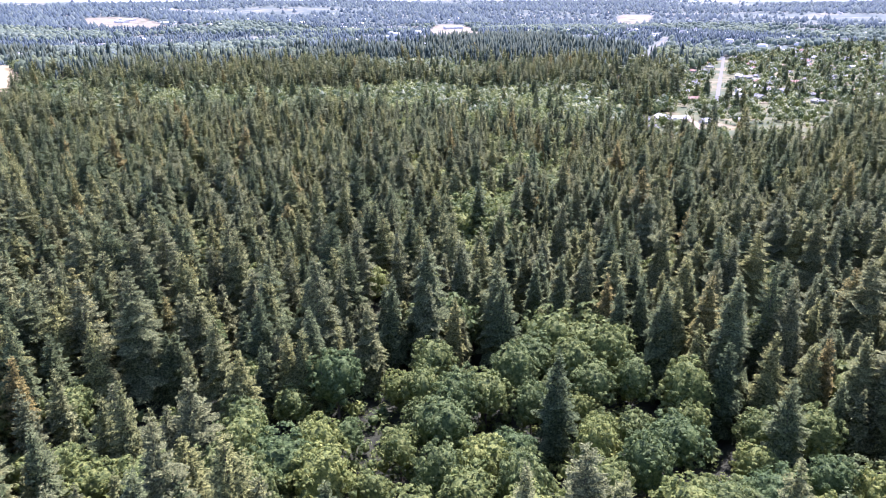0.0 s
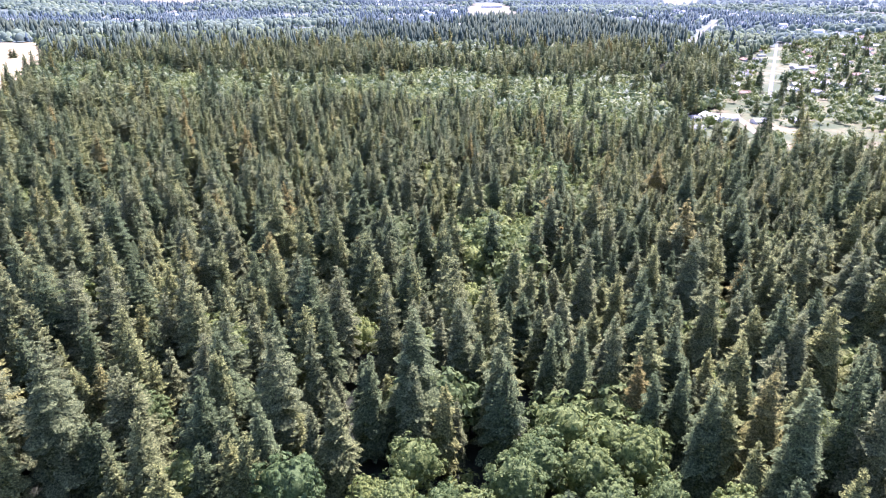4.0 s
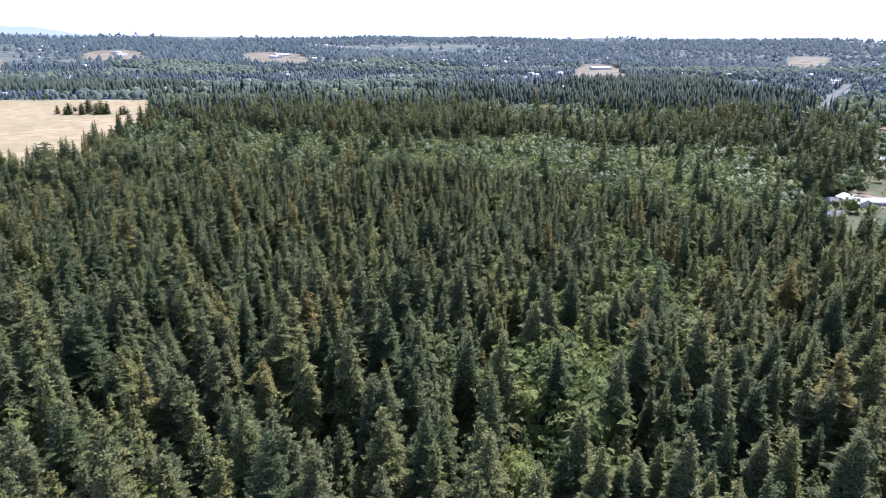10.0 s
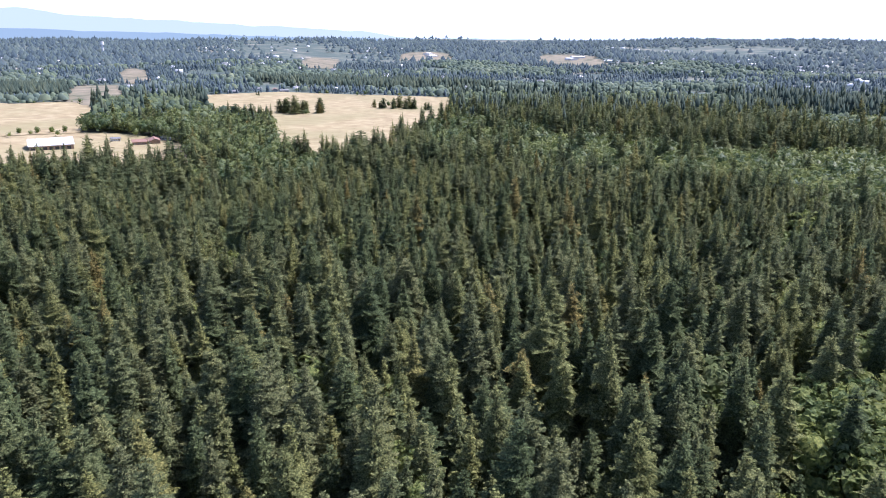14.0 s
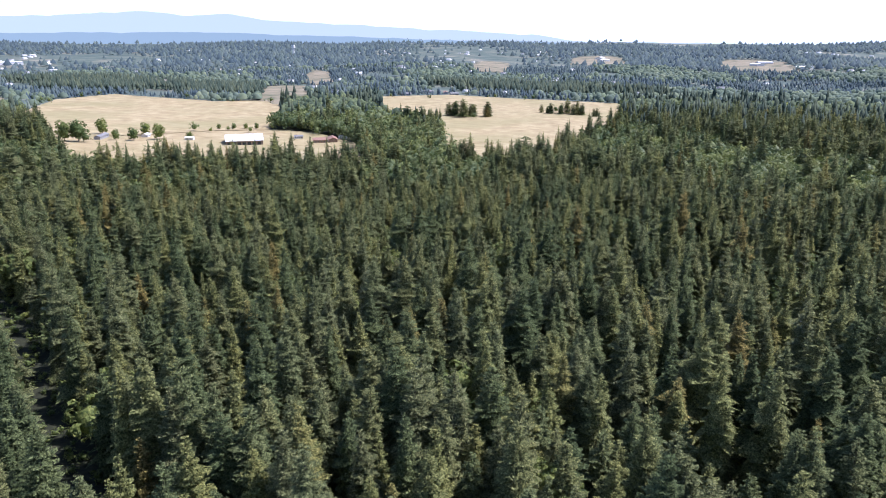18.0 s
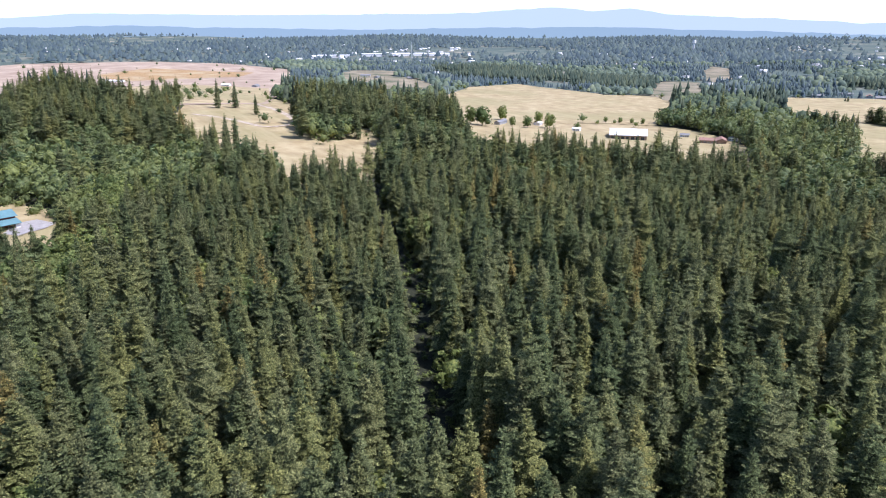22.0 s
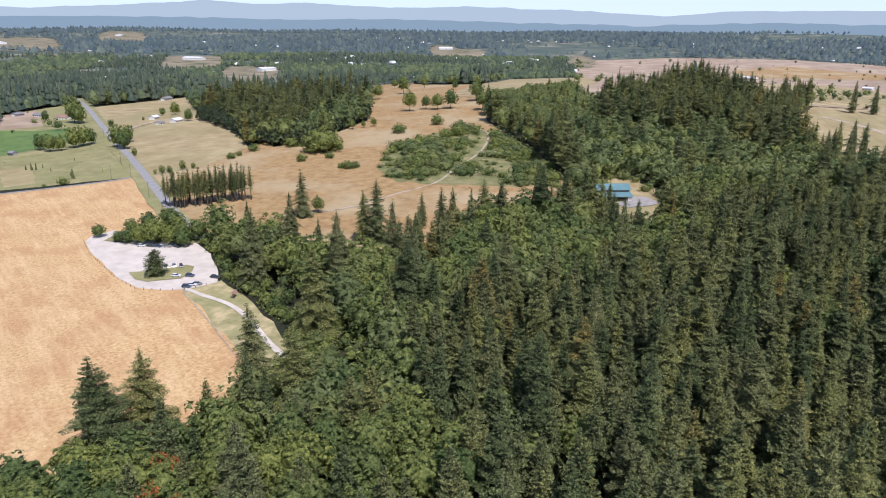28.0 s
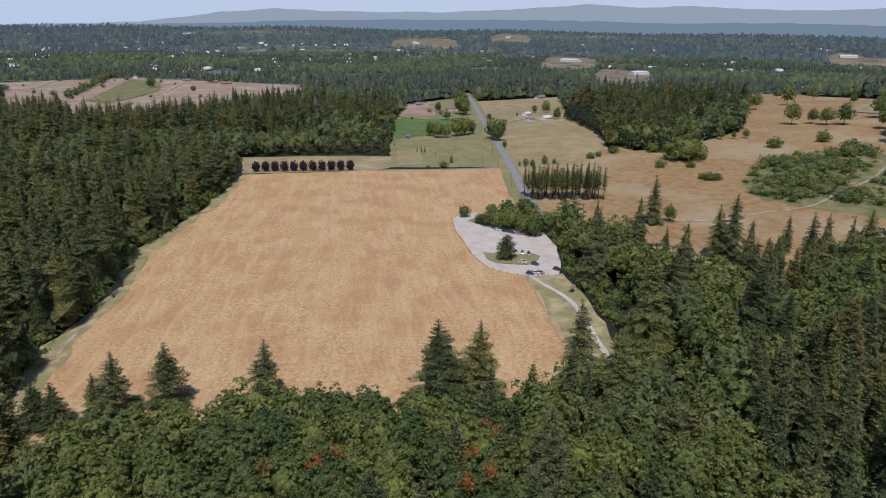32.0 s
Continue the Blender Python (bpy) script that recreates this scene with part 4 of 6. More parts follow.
def leafy(seed, clumps, leaves, size, low=0.22, wide=0.30, quads=True, core=0.72, swell=0.10):
    """Crown of a broadleaf tree 1 high: many leaf clumps over an uneven, open-topped dome."""
    r = np.random.default_rng(seed)
    ph = r.uniform(0, 6.28, 4)

    def reach(d):
        a = np.arctan2(d[1], d[0])
        return 1 + swell * np.sin(2 * a + ph[0] + 2 * d[2]) + swell * 0.9 * np.sin(3 * a + ph[1]) * (1 - d[2] ** 2) + swell * 0.8 * np.sin(5 * a + 4 * d[2] + ph[2])

    mid, half = (low + 1) / 2 - 0.02, (1 - low) / 2
    V, F = [], []
    bv, bf = ball(2 if quads else 1)
    for d in bv:
        V.append(np.array([0, 0, mid]) + d * core * reach(d) * np.array([wide, wide, half]) * r.uniform(0.86, 1.08))
    F += [tuple(t) for t in bf]
    for k in range(clumps):
        up = 1 - 1.72 * (k + r.uniform(0.1, 0.9)) / clumps                    # from the top down past the widest ring
        a = 2.39996 * k + r.uniform(-0.4, 0.4)
        d = np.array([np.cos(a) * np.sqrt(max(0, 1 - up * up)), np.sin(a) * np.sqrt(max(0, 1 - up * up)), up])
        c = np.array([0, 0, mid]) + d * reach(d) * r.uniform(0.82, 1.0) * np.array([wide, wide, half]) * 0.90
        q = r.uniform(0.75, 1.25) * 0.62 * wide * np.sqrt(12 / clumps) * 0.80
        for _ in range(leaves):
            e0 = r.normal(size=3) + 0.75 * d + np.array([0, 0, 0.35])
            e0 /= np.linalg.norm(e0) + 1e-9
            p = c + e0 * q * r.uniform(0.55, 1.12) * np.array([1, 1, 0.8])
            nrm = e0 + r.normal(size=3) * 0.28 + np.array([0, 0, 0.15])
            e = np.cross(nrm, r.normal(size=3))
            e /= np.linalg.norm(e) + 1e-9
            g = np.cross(nrm, e)
            g /= np.linalg.norm(g) + 1e-9
            s = size * r.uniform(0.6, 1.35)
            n = len(V)
            if quads:
                V += [p - e * s, p + g * s * 0.7 - e0 * s * 0.3, p + e * s, p - g * s * 0.7 - e0 * s * 0.3]
                F += [(n, n + 1, n + 2), (n, n + 2, n + 3)]
            else:
                V += [p - e * s, p + g * s, p + e * s]
                F.append((n, n + 1, n + 2))
    return np.array(V), np.array(F)


def trunk(r0, top, lean=0.0, sides=6, rings=5):
    V, F = [], []
    for k in range(rings):
        u = k / (rings - 1)
        R = r0 * (1 - 0.93 * u) * (1.25 if k == 0 else 1)
        V += [np.array([np.cos(t) * R + lean * u * u, np.sin(t) * R, u * top]) for t in np.linspace(0, 2 * np.pi, sides + 1)[:-1]]
    for k in range(rings - 1):
        for t in range(sides):
            a, b = k * sides + t, k * sides + (t + 1) % sides
            F += [(a, b, b + sides), (a, b + sides, a + sides)]
    return np.array(V), np.array(F)


def limbs(seed, count, low, reach):
    """Forked limbs of a broadleaf tree as thin tapered prisms."""
    r = np.random.default_rng(seed)
    V, F = [], []
    for k in range(count):
        a = 2.4 * k
        p0 = np.array([0, 0, low * r.uniform(0.6, 1.1)])
        p1 = np.array([np.cos(a) * reach * 0.7, np.sin(a) * reach * 0.7, low + r.uniform(0.2, 0.45)])
        for s, (p, R) in enumerate(((p0, 0.012), (p1, 0.003))):
            V += [p + R * np.array([np.cos(t), np.sin(t), 0]) for t in (0, 2.1, 4.2)]
        n = len(V) - 6
        for t in range(3):
            b = (t + 1) % 3
            F += [(n + t, n + b, n + 3 + b), (n + t, n + 3 + b, n + 3 + t)]
    return np.array(V), np.array(F)


def join(*pieces):
    V, F, I, n = [], [], [], 0
    for v, f, m in pieces:
        V.append(v), F.append(f + n), I.append(np.full(len(f), m))
        n += len(v)
    return np.concatenate(V), np.concatenate(F), np.concatenate(I)


def scatter(name, shapes, place, mats, label, category, tint_seed=1):
    """Many plants as one object. place: rows of x, y, z, width, height, turn."""
    place = np.asarray(place)
    if not len(place):
        return None
    r = np.random.default_rng(tint_seed)
    pick = r.integers(0, len(shapes), len(place))
    VV, FF, II, TT, n = [], [], [], [], 0
    for k, (v, f, m) in enumerate(shapes):
        q = place[pick == k]
        if not len(q):
            continue
        c, s = np.cos(q[:, 5])[:, None], np.sin(q[:, 5])[:, None]
        x, y = v[None, :, 0] * q[:, 3:4], v[None, :, 1] * q[:, 3:4]
        out = np.stack([q[:, 0:1] + c * x - s * y, q[:, 1:2] + s * x + c * y, q[:, 2:3] + v[None, :, 2] * q[:, 4:5]], -1)
        VV.append(out.reshape(-1, 3))
        FF.append((f[None] + (n + np.arange(len(q)) * len(v))[:, None, None]).reshape(-1, 3))
        II.append(np.tile(m, len(q)))
        TT.append(np.repeat(r.random(len(q)), len(v)))
        n += len(q) * len(v)
    ob = mesh_ob(name, np.concatenate(VV), np.concatenate(FF), mats, mat_index=np.concatenate(II), tint=np.concatenate(TT))
    return tagged(ob, label, category, kind="stuff")


def grid(x0, x1, y0, y1, step, jitter=0.5, seed=3):
    r = np.random.default_rng(seed)
    x, y = np.meshgrid(np.arange(x0, x1, step), np.arange(y0, y1, step), indexing="ij")
    x = x + (np.arange(x.shape[1]) % 2)[None] * step / 2
    return (x + r.uniform(-jitter, jitter, x.shape) * step).ravel(), (y + r.uniform(-jitter, jitter, y.shape) * step).ravel()


def open_land(x, y):
    o = np.zeros(x.shape, bool)
    for p in OPEN:
        o |= inside(p, x, y)
    for line, d in ((ROAD, 11), (FOOTPATH, 6), (SIDE_PATH, 5), (LOT + LOT[:1], 6), (VERGE + VERGE[:1], 4), (HAY + HAY[:1], 4), (FIELD_STRIP + FIELD_STRIP[:1], 3), (HOME_DRIVE, 7), (DRIVE, 8), (TOWN_ROAD, 12), (TOWN_LANE, 12)):
        o |= near_line(line, x, y) < d
    for p in FAR_FIELDS:
        o |= inside(p, x, y)
    return o & ~inside(CLUMP_23, x, y)


def leafiness(x, y):
    """Share of broadleaf trees at a place."""
    f = np.full(x.shape, 0.06)
    f += 0.1 * (np.sin(x / 61 + 2) * np.cos(y / 47) > 0.72)
    for (sx, sy), reach in [(p, 9.5) for p in CREEK_TREES] + [(p, 10.0 if p[1] > 200 else 7.5) for p in SINGLE_LEAFY]:
        f[np.hypot(x - sx, y - sy) < reach] = 1.0
    f[near_line(CREEK_C, x, y) < 5] = 0.8
    f[inside(START_LEAFY, x, y)] = 1.0
    a_, r_ = np.degrees(np.arctan2(-(x - CX), y - CY)) % 360, np.hypot(x - CX, y - CY)
    f[(a_ < 343) & (a_ > 318) & (r_ > 720)] = 0.6
    patchy = np.sin(x / 97 + 1.7 * np.sin(y / 131)) + np.sin(y / 83 + 1.3 * np.sin(x / 149 + 1))
    f += 0.55 * (patchy > 0.85) * (r_ > 520) + 0.2 * (patchy > 0.3) * (r_ > 620)
    xw, yw = x + 20 * np.sin(y / 31 + 2 * np.sin(x / 43)) + 9 * np.sin(y / 9.7), y + 20 * np.sin(x / 37 + 2 * np.sin(y / 53)) + 9 * np.sin(x / 11.3)
    for p, q in LEAFY:
        f[near_line(FOOTPATH, x, y) < 26] = 1.0
        f[inside(p, x, y) if p in (MAPLES, MAPLES_28, PATHSIDE, EDGE_32) else inside(p, xw, yw)] = q
    for p in DARK_WOODS:
        f[inside(p, x, y)] = 0.0
    return f


def stand(step, r0, r1, seed):
    """Tree places in a ring round the turning point, in the woods only."""
    x, y = grid(CX - r1, CX + r1, CY - r1, CY + r1, step, seed=seed)
    r = np.hypot(x - CX, y - CY)
    az = np.degrees(np.arctan2(-(x - CX), y - CY)) % 360
    seen = (az < 196) | (az > 318)
    keep = (r >= r0) & (r < r1) & ~open_land(x, y) & (seen | (r < 420))
    keep &= (np.sin(x / 13 + 3 * np.sin(y / 29)) * np.cos(y / 11 + 2 * np.sin(x / 31)) < 0.88) | (r > 500)      # small gaps in the canopy
    for sx, sy, _ in START_FIRS:
        keep &= np.hypot(x - sx, y - sy) > 5.5
    keep &= ~inside(START_GAP, x, y) & ~inside(PATH_END, x, y)
    keep &= ~(near_line(RIDE, x, y) < 6.3)              # the ride between two stands
    return x[keep], y[keep]


def sizes(x, y, seed):
    """Height of each conifer: the young stand south of the ride is lower and even."""
    r = np.random.default_rng(seed)
    h = r.normal(31.0, 6.2, x.shape) + 2.5 * np.sin(x / 37 + 2 * np.sin(y / 53))
    young = (y < 150) & (y > -40) & (x < -70) & (x > -480)
    h[young] = r.normal(28, 4.4, young.sum())
    h[inside(YARD_WOOD, x, y)] *= 0.72
    return np.clip(h, 17, 43)


firs_near = [fir(s, 29, 12, fan=0.25) for s in (1, 2, 3, 4)]
firs_mid = [join((*fir(20 + s, 22, 11, False, fan=0.38), 0), (*trunk(0.010, 0.5, sides=3, rings=2), 1)) for s in range(4)]
firs_low = [join((*fir(40 + s, 14, 8, False, fan=0.50), 0)) for s in range(4)]
firs_back = [join((*fir(60 + s, 9, 7, False, bare=0.3, fan=0.55), 0)) for s in range(4)]
firs_far = [join((*fir_far(60 + s), 0)) for s in range(4)]
firs_tiny = [join((*fir_far(70 + s, 2, 4), 0)) for s in range(4)]
leaf_near = [leafy(s, 130, 22, 0.0165, core=0.74, swell=0.12) for s in (5, 6, 7, 8)]
leaf_mid = [join((*leafy(30 + s, 26, 12, 0.045, quads=False), 0), (*trunk(0.014, 0.5, sides=3, rings=2), 1)) for s in range(4)]
leaf_low = [join((*leafy(50 + s, 11, 6, 0.085, quads=False, low=0.1, wide=0.34), 0)) for s in range(3)]
def lump(seed):
    r = np.random.default_rng(seed)
    v = np.array([(np.cos(t) * 0.27, np.sin(t) * 0.27, 0.3) for t in np.arange(6) * 1.047] + [(np.cos(t) * 0.2, np.sin(t) * 0.2, 0.85) for t in np.arange(6) * 1.047 + 0.5] + [(0, 0, 1.0)]) * r.uniform(0.8, 1.25, (13, 1))
    f = [(k, (k + 1) % 6, 6 + k) for k in range(6)] + [(6 + k, (k + 1) % 6, 6 + (k + 1) % 6) for k in range(6)] + [(6 + k, 6 + (k + 1) % 6, 12) for k in range(6)]
    return v, np.array(f)


leaf_far = [join((*lump(90 + s), 0)) for s in range(3)]


def tuft(seed):
    r = np.random.default_rng(seed)
    v = np.array([(np.cos(t) * 0.3, np.sin(t) * 0.3, 0.25) for t in np.arange(5) * 1.257] + [(0.06, -0.03, 1.0)]) * r.uniform(0.75, 1.3, (6, 1))
    return v, np.array([(k, (k + 1) % 5, 5) for k in range(5)])


leaf_tiny = [join((*tuft(95 + s), 0)) for s in range(4)]


def tree_thing(name, crown, mat, tr, label, category, group, extra=None):
    e = thing(name, Matrix(), label, category, group)
    mesh_ob("trunk", *tr, [M["bark"]], e)
    mesh_ob("crown", *crown, [mat], e)
    if extra:
        lv, lf = extra
        for k in range(len(lv) // 6):
            mesh_ob("limb", lv[6 * k:6 * k + 6], lf[6 * k:6 * k + 6] - 6 * k, [M["bark"]], e)
    return e


FIR_KINDS = [tree_thing("douglas_fir", firs_near[k], M["fir"], trunk(0.011, 0.97), lab, "fir tree", "firs of the near forest")
             for k, lab in enumerate(("tall dark green Douglas fir with drooping boughs", "tall Douglas fir with sunlit layered boughs", "dark green conifer in the dense stand", "Douglas fir with uneven drooping branches"))]
LEAF_KINDS = [tree_thing("bigleaf_maple", leaf_near[k], M["leaf"], trunk(0.016, 0.6), lab, "maple tree", "maples below the hay field", limbs(k, 4, 0.3, 0.26))
              for k, lab in enumerate(("broad green maple with a dense rounded crown", "bright green broadleaf tree with a lumpy crown", "green maple with clumped leaves among firs", "spreading broadleaf tree in full summer leaf"))]
first_use = set()


def put(kinds, k, x, y, wide, tall, turn):
    """Set a tree down: the first of its kind is moved, the others are copies that share its meshes."""
    m = pose(x, y, float(height(x, y)) - 0.1, 0, 0, turn) @ Matrix.Diagonal((wide, wide, tall, 1))
    e = kinds[k % len(kinds)]
    if e.name in first_use:
        c = copy_thing(e, Matrix())
        c.matrix_basis = m
        return c
    first_use.add(e.name)
    e.matrix_basis = m
    return e


def rows_of(x, y, h, w, seed):
    r = np.random.default_rng(seed)
    return np.stack([x, y, height(x, y) - 0.2, w, h, r.uniform(0, 6.28, x.shape)], -1)


# near stand: single trees in the strip that the flight passes closest
x, y = stand(8.2, 0, 470, 11)
r = np.hypot(x - CX, y - CY)
h = sizes(x, y, 12)
rt = np.random.default_rng(13)
is_leaf = rt.random(x.shape) < leafiness(x, y)
az = np.degrees(np.arctan2(-(x - CX), y - CY)) % 360
start = (np.abs(x) < 95) & (y > 95) & (y < 185)
close = ((r > 108) & (r < 168) & (az < 194)) | start
order = np.argsort(np.minimum(np.abs(r - 125), np.abs(y - 125) + 3 * np.maximum(0, np.abs(x) - 90)))
nf = nl = 0
crowns = []
single = np.zeros(x.shape, bool)
for k in order:
    if not close[k]:
        continue
    if is_leaf[k]:
        if nl >= 290 or any(math.hypot(x[k] - a, y[k] - b) < (9.0 if y[k] > 60 else 7.6) for a, b in crowns):
            continue
        crowns.append((x[k], y[k]))
        t = rt.uniform(13, 24) if y[k] > 60 else rt.uniform(18.5, 23.5)
        put(LEAF_KINDS, int(nl), x[k], y[k], t * rt.uniform(0.95, 1.35) if y[k] > 60 else rt.uniform(22, 28), t, rt.uniform(0, 360))
        nl += 1
    else:
        if nf >= 300:
            continue
        put(FIR_KINDS, int(nf), x[k], y[k], h[k] * rt.uniform(0.85, 1.3), h[k], rt.uniform(0, 360))
        nf += 1
    single[k] = True
rest = ~single & ~(is_leaf & close & (nl < 290))
w = h * rt.uniform(0.82, 1.32, h.shape)
lh = np.where(near_line(FOOTPATH, x, y) < 30, rt.uniform(6, 10, h.shape), rt.uniform(15, 24, h.shape) + 5 * ((y > 230) & (np.abs(x - 25) < 60)))
unseen = (az > 205) & (az < 312) & (y < 60)
rest &= ~(unseen & is_leaf)
scatter("side_wood", firs_back, rows_of(x, y, h, w, 44)[rest & unseen], [M["fir"]], "dark conifer forest beside the flight path", "forest", 45)
rest &= ~unseen
band = rest & (r < 250)
scatter("fir_stand", firs_mid, rows_of(x, y, h, w, 14)[band & ~is_leaf], [M["fir"], M["bark"]], "dense stand of tall dark green Douglas firs", "forest", 15)
thin = rt.random(x.shape) < 0.96
light = np.sin(x * 2.3 + y * 3.7) > np.where(y < 0, -0.1, 0.45)
scatter("alder_stand", leaf_mid, rows_of(x, y, lh * 0.9, lh * 1.1, 46)[rest & is_leaf & thin & light], [M["scrub"], M["bark"]], "light green alders among maples and firs", "forest", 47)
scatter("maple_stand", leaf_mid, rows_of(x, y, lh, lh * 1.15, 16)[rest & is_leaf & thin & ~light], [M["leaf"], M["bark"]], "green maples and alders between the firs", "forest", 17)
band = rest & (r >= 250)
scatter("fir_wood", firs_low, rows_of(x, y, h, w, 18)[band & ~is_leaf], [M["fir"]], "dark conifer forest further off", "forest", 19)

# undergrowth below the leafy crowns and along the ride
x, y = grid(-330, 130, -90, 240, 4.6, seed=131)
rt = np.random.default_rng(132)
keep = ((leafiness(x, y) > 0.5) & (np.hypot(x - CX, y - CY) < np.where(y < 0, 270, 190)) | inside(START_GAP, x, y) | (near_line(RIDE, x, y) < 7)) & ~open_land(x, y) & (rt.random(x.shape) < 0.9)
h = rt.uniform(2.0, 6.0, x.shape) * np.where(near_line(RIDE, x, y) < 7, 0.6, 1.0)
scatter("undergrowth", leaf_low, rows_of(x, y, h, h * 1.5, 133)[keep], [M["leaf"]], "shaded green undergrowth on the forest floor", "bushes", 134)

# woods further off
x, y = stand(9.0, 470, 1350, 21)
h = sizes(x, y, 22)
rt = np.random.default_rng(23)
lf = leafiness(x, y) + 0.05 + 0.35 * np.clip((np.hypot(x - CX, y - CY) - 900) / 400, 0, 1)
is_leaf = rt.random(x.shape) < lf
deep = np.hypot(x - CX, y - CY) + rt.normal(0, 70, x.shape) > 1020
low_wood = inside(LOW_WOOD, x, y)
h[low_wood] = rt.uniform(11, 17, low_wood.sum())
q = rows_of(x, y, h, h * rt.uniform(0.8, 1.3, h.shape), 24)
scatter("fir_forest", firs_back, q[~is_leaf & ~deep], [M["fir"]], "dark conifer forest stretching to the town", "forest", 25)
scatter("far_fir_forest", firs_far, q[~is_leaf & deep], [M["hazed_back_fir"]], "dark conifer forest far off", "forest", 28)
lh = rt.uniform(14, 23, h.shape)
pale = is_leaf & (inside(LEAFY_23, x, y) | inside(BRUSH_9, x, y) | (np.sin(x / 71) * np.cos(y / 59) > 0.1)) & (rt.random(x.shape) < 0.6)
scatter("leafy_wood", leaf_low, rows_of(x, y, lh, lh * 1.15, 26)[is_leaf & ~pale & ~deep], [M["wood_leaf"]], "light green broadleaf woods", "forest", 27)
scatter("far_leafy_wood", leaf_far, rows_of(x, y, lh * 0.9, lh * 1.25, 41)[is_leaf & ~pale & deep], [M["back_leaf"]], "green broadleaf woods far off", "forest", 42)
scatter("pale_wood", leaf_low, rows_of(x, y, lh * 0.85, lh * 1.0, 29)[pale], [M["scrub"]], "pale grey-green alders and willows", "forest", 30)

# low brush filling the leafy belts
x, y = grid(-700, 900, 100, 1300, 7.5, seed=91)
rt = np.random.default_rng(92)
keep = (inside(BRUSH_9, x, y) & (np.sin(x / 47 + 2 * np.sin(y / 39)) + np.sin(y / 33) + rt.normal(0, 0.5, x.shape) > 0.0) | (near_line(CREEK_C, x, y) < 5)) & (rt.random(x.shape) < 0.85)
h = rt.uniform(9, 21, x.shape)
nigh = np.hypot(x - CX, y - CY) < 340
scatter("creek_brush", leaf_mid, rows_of(x, y, h, h * 1.15, 95)[keep & nigh & (rt.random(x.shape) < 0.7)], [M["leaf"], M["bark"]], "light green alder brush along the creek", "bushes", 96)
scatter("brush", leaf_low, rows_of(x, y, h, h * 1.2, 93)[keep & ~nigh], [M["scrub"]], "bright green willow brush along the creek", "bushes", 94)

# garden trees between the houses
x, y = grid(130, 520, 480, 1200, 12.0, seed=141)
rt = np.random.default_rng(142)
keep = inside(TOWN, x, y) & ~inside(FIELD_STRIP, x, y) & ~inside(TOWN_LAWN, x, y) & ~inside(PALE_PLOT, x, y) & ~inside(GREEN_STRIP, x, y) & (rt.random(x.shape) < 0.30)
for line, d in ((TOWN_ROAD, 11), (TOWN_LANE, 11), (TOWN_DRIVE, 9)):
    keep &= near_line(line, x, y) > d
for hx, hy in HOUSES_9 + HOUSES_0:
    keep &= np.hypot(x - hx, y - hy + 6) > 22
h = rt.uniform(7, 16, x.shape)
scatter("garden_trees", leaf_low, rows_of(x, y, h, h * 1.2, 143)[keep], [M["wood_leaf"]], "green garden trees between the houses", "trees", 144)

# distance
x, y = stand(12.0, 1350, 2400, 31)
rt = np.random.default_rng(33)
keep = (np.sin(x / 57 + 1.3 * np.sin(y / 91)) + np.sin(y / 49 + x / 170) + rt.normal(0, 0.6, x.shape)) > -0.9
x, y = x[keep], y[keep]
h = rt.uniform(8, 22, x.shape)
dark = np.zeros(x.shape, bool)
for p in DARK_WOODS:
    dark |= inside(p, x, y)
h[dark] = rt.uniform(22, 31, dark.sum())
leafy_far = ~dark & ( np.sin(x / 117 + 1.7 * np.sin(y / 171)) + np.sin(y / 103 + 1.3 * np.sin(x / 189 + 1)) + rt.normal(0, 0.5, x.shape) > 0.35)
q = rows_of(x, y, h, h * rt.uniform(1.2, 1.9, x.shape), 34)
# stronger painted haze tint to the north, less of it to the south
south = (y < -250) | dark
scatter("distant_woods", firs_tiny, q[~leafy_far & ~south], [M["hazed_far_fir"]], "blue-green woods in the distance with haze painted in", "forest", 35)
scatter("southern_woods", firs_tiny, q[~leafy_far & south], [M["hazed_back_fir"]], "dark conifer woods in the distance", "forest", 40)
q[:, 4] *= 0.7
scatter("distant_groves", leaf_far, q[leafy_far & ~south], [M["hazed_far_leaf"]], "pale green groves in the distance with haze painted in", "forest", 39)
scatter("southern_groves", leaf_far, q[leafy_far & south], [M["back_leaf"]], "green groves in the distance", "forest", 43)
x, y = stand(27, 2400, 4800, 36)
keep = (np.sin(x / 330 + 1.3 * np.sin(y / 410)) + np.sin(y / 290 + x / 700) + rt.normal(0, 0.6, x.shape)) > -0.6
x, y = x[keep], y[keep]
h = rt.uniform(8, 24, x.shape)
# the painted haze tint goes all round towards the horizon
scatter("horizon_woods", leaf_tiny, rows_of(x, y, h, h * 1.7, 37), [M["hazed_far_fir"]], "pale woods near the horizon, haze put into their colour", "forest", 38)

# ---------------------------------------------------------------- roads and paths
ribbon("road_verge", ROAD, 21, M["green"], "dry grass verges along the country road", 0.42, "verge")
ribbon("road", ROAD, 6.4, M["asphalt"], "straight grey two-lane country road", 0.6)
ribbon("footpath", FOOTPATH, 2.5, M["gravel"], "pale gravel footpath from the lot to the woods", 0.5, "path")
ribbon("lot_fringe", LOT[1:8], 7.5, M["verge"], "rough grass fringe between lot and hay field", 0.10, "verge")
ribbon("side_path", SIDE_PATH, 0.6, M["dirt"], "narrow worn track along the field edge", 0.5, "path")
ribbon("edge_track", EDGE_TRACK, 1.6, M["dirt"], "pale worn track at the corner of the hay field", 0.5, "path")
ribbon("meadow_track", TRACK, 2.0, M["dirt"], "pale dirt track across the brown meadow", 0.5, "track")
ribbon("farm_drive", DRIVE, 3.2, M["asphalt"], "thin grey drive along the far edge of the hay field", 0.5)
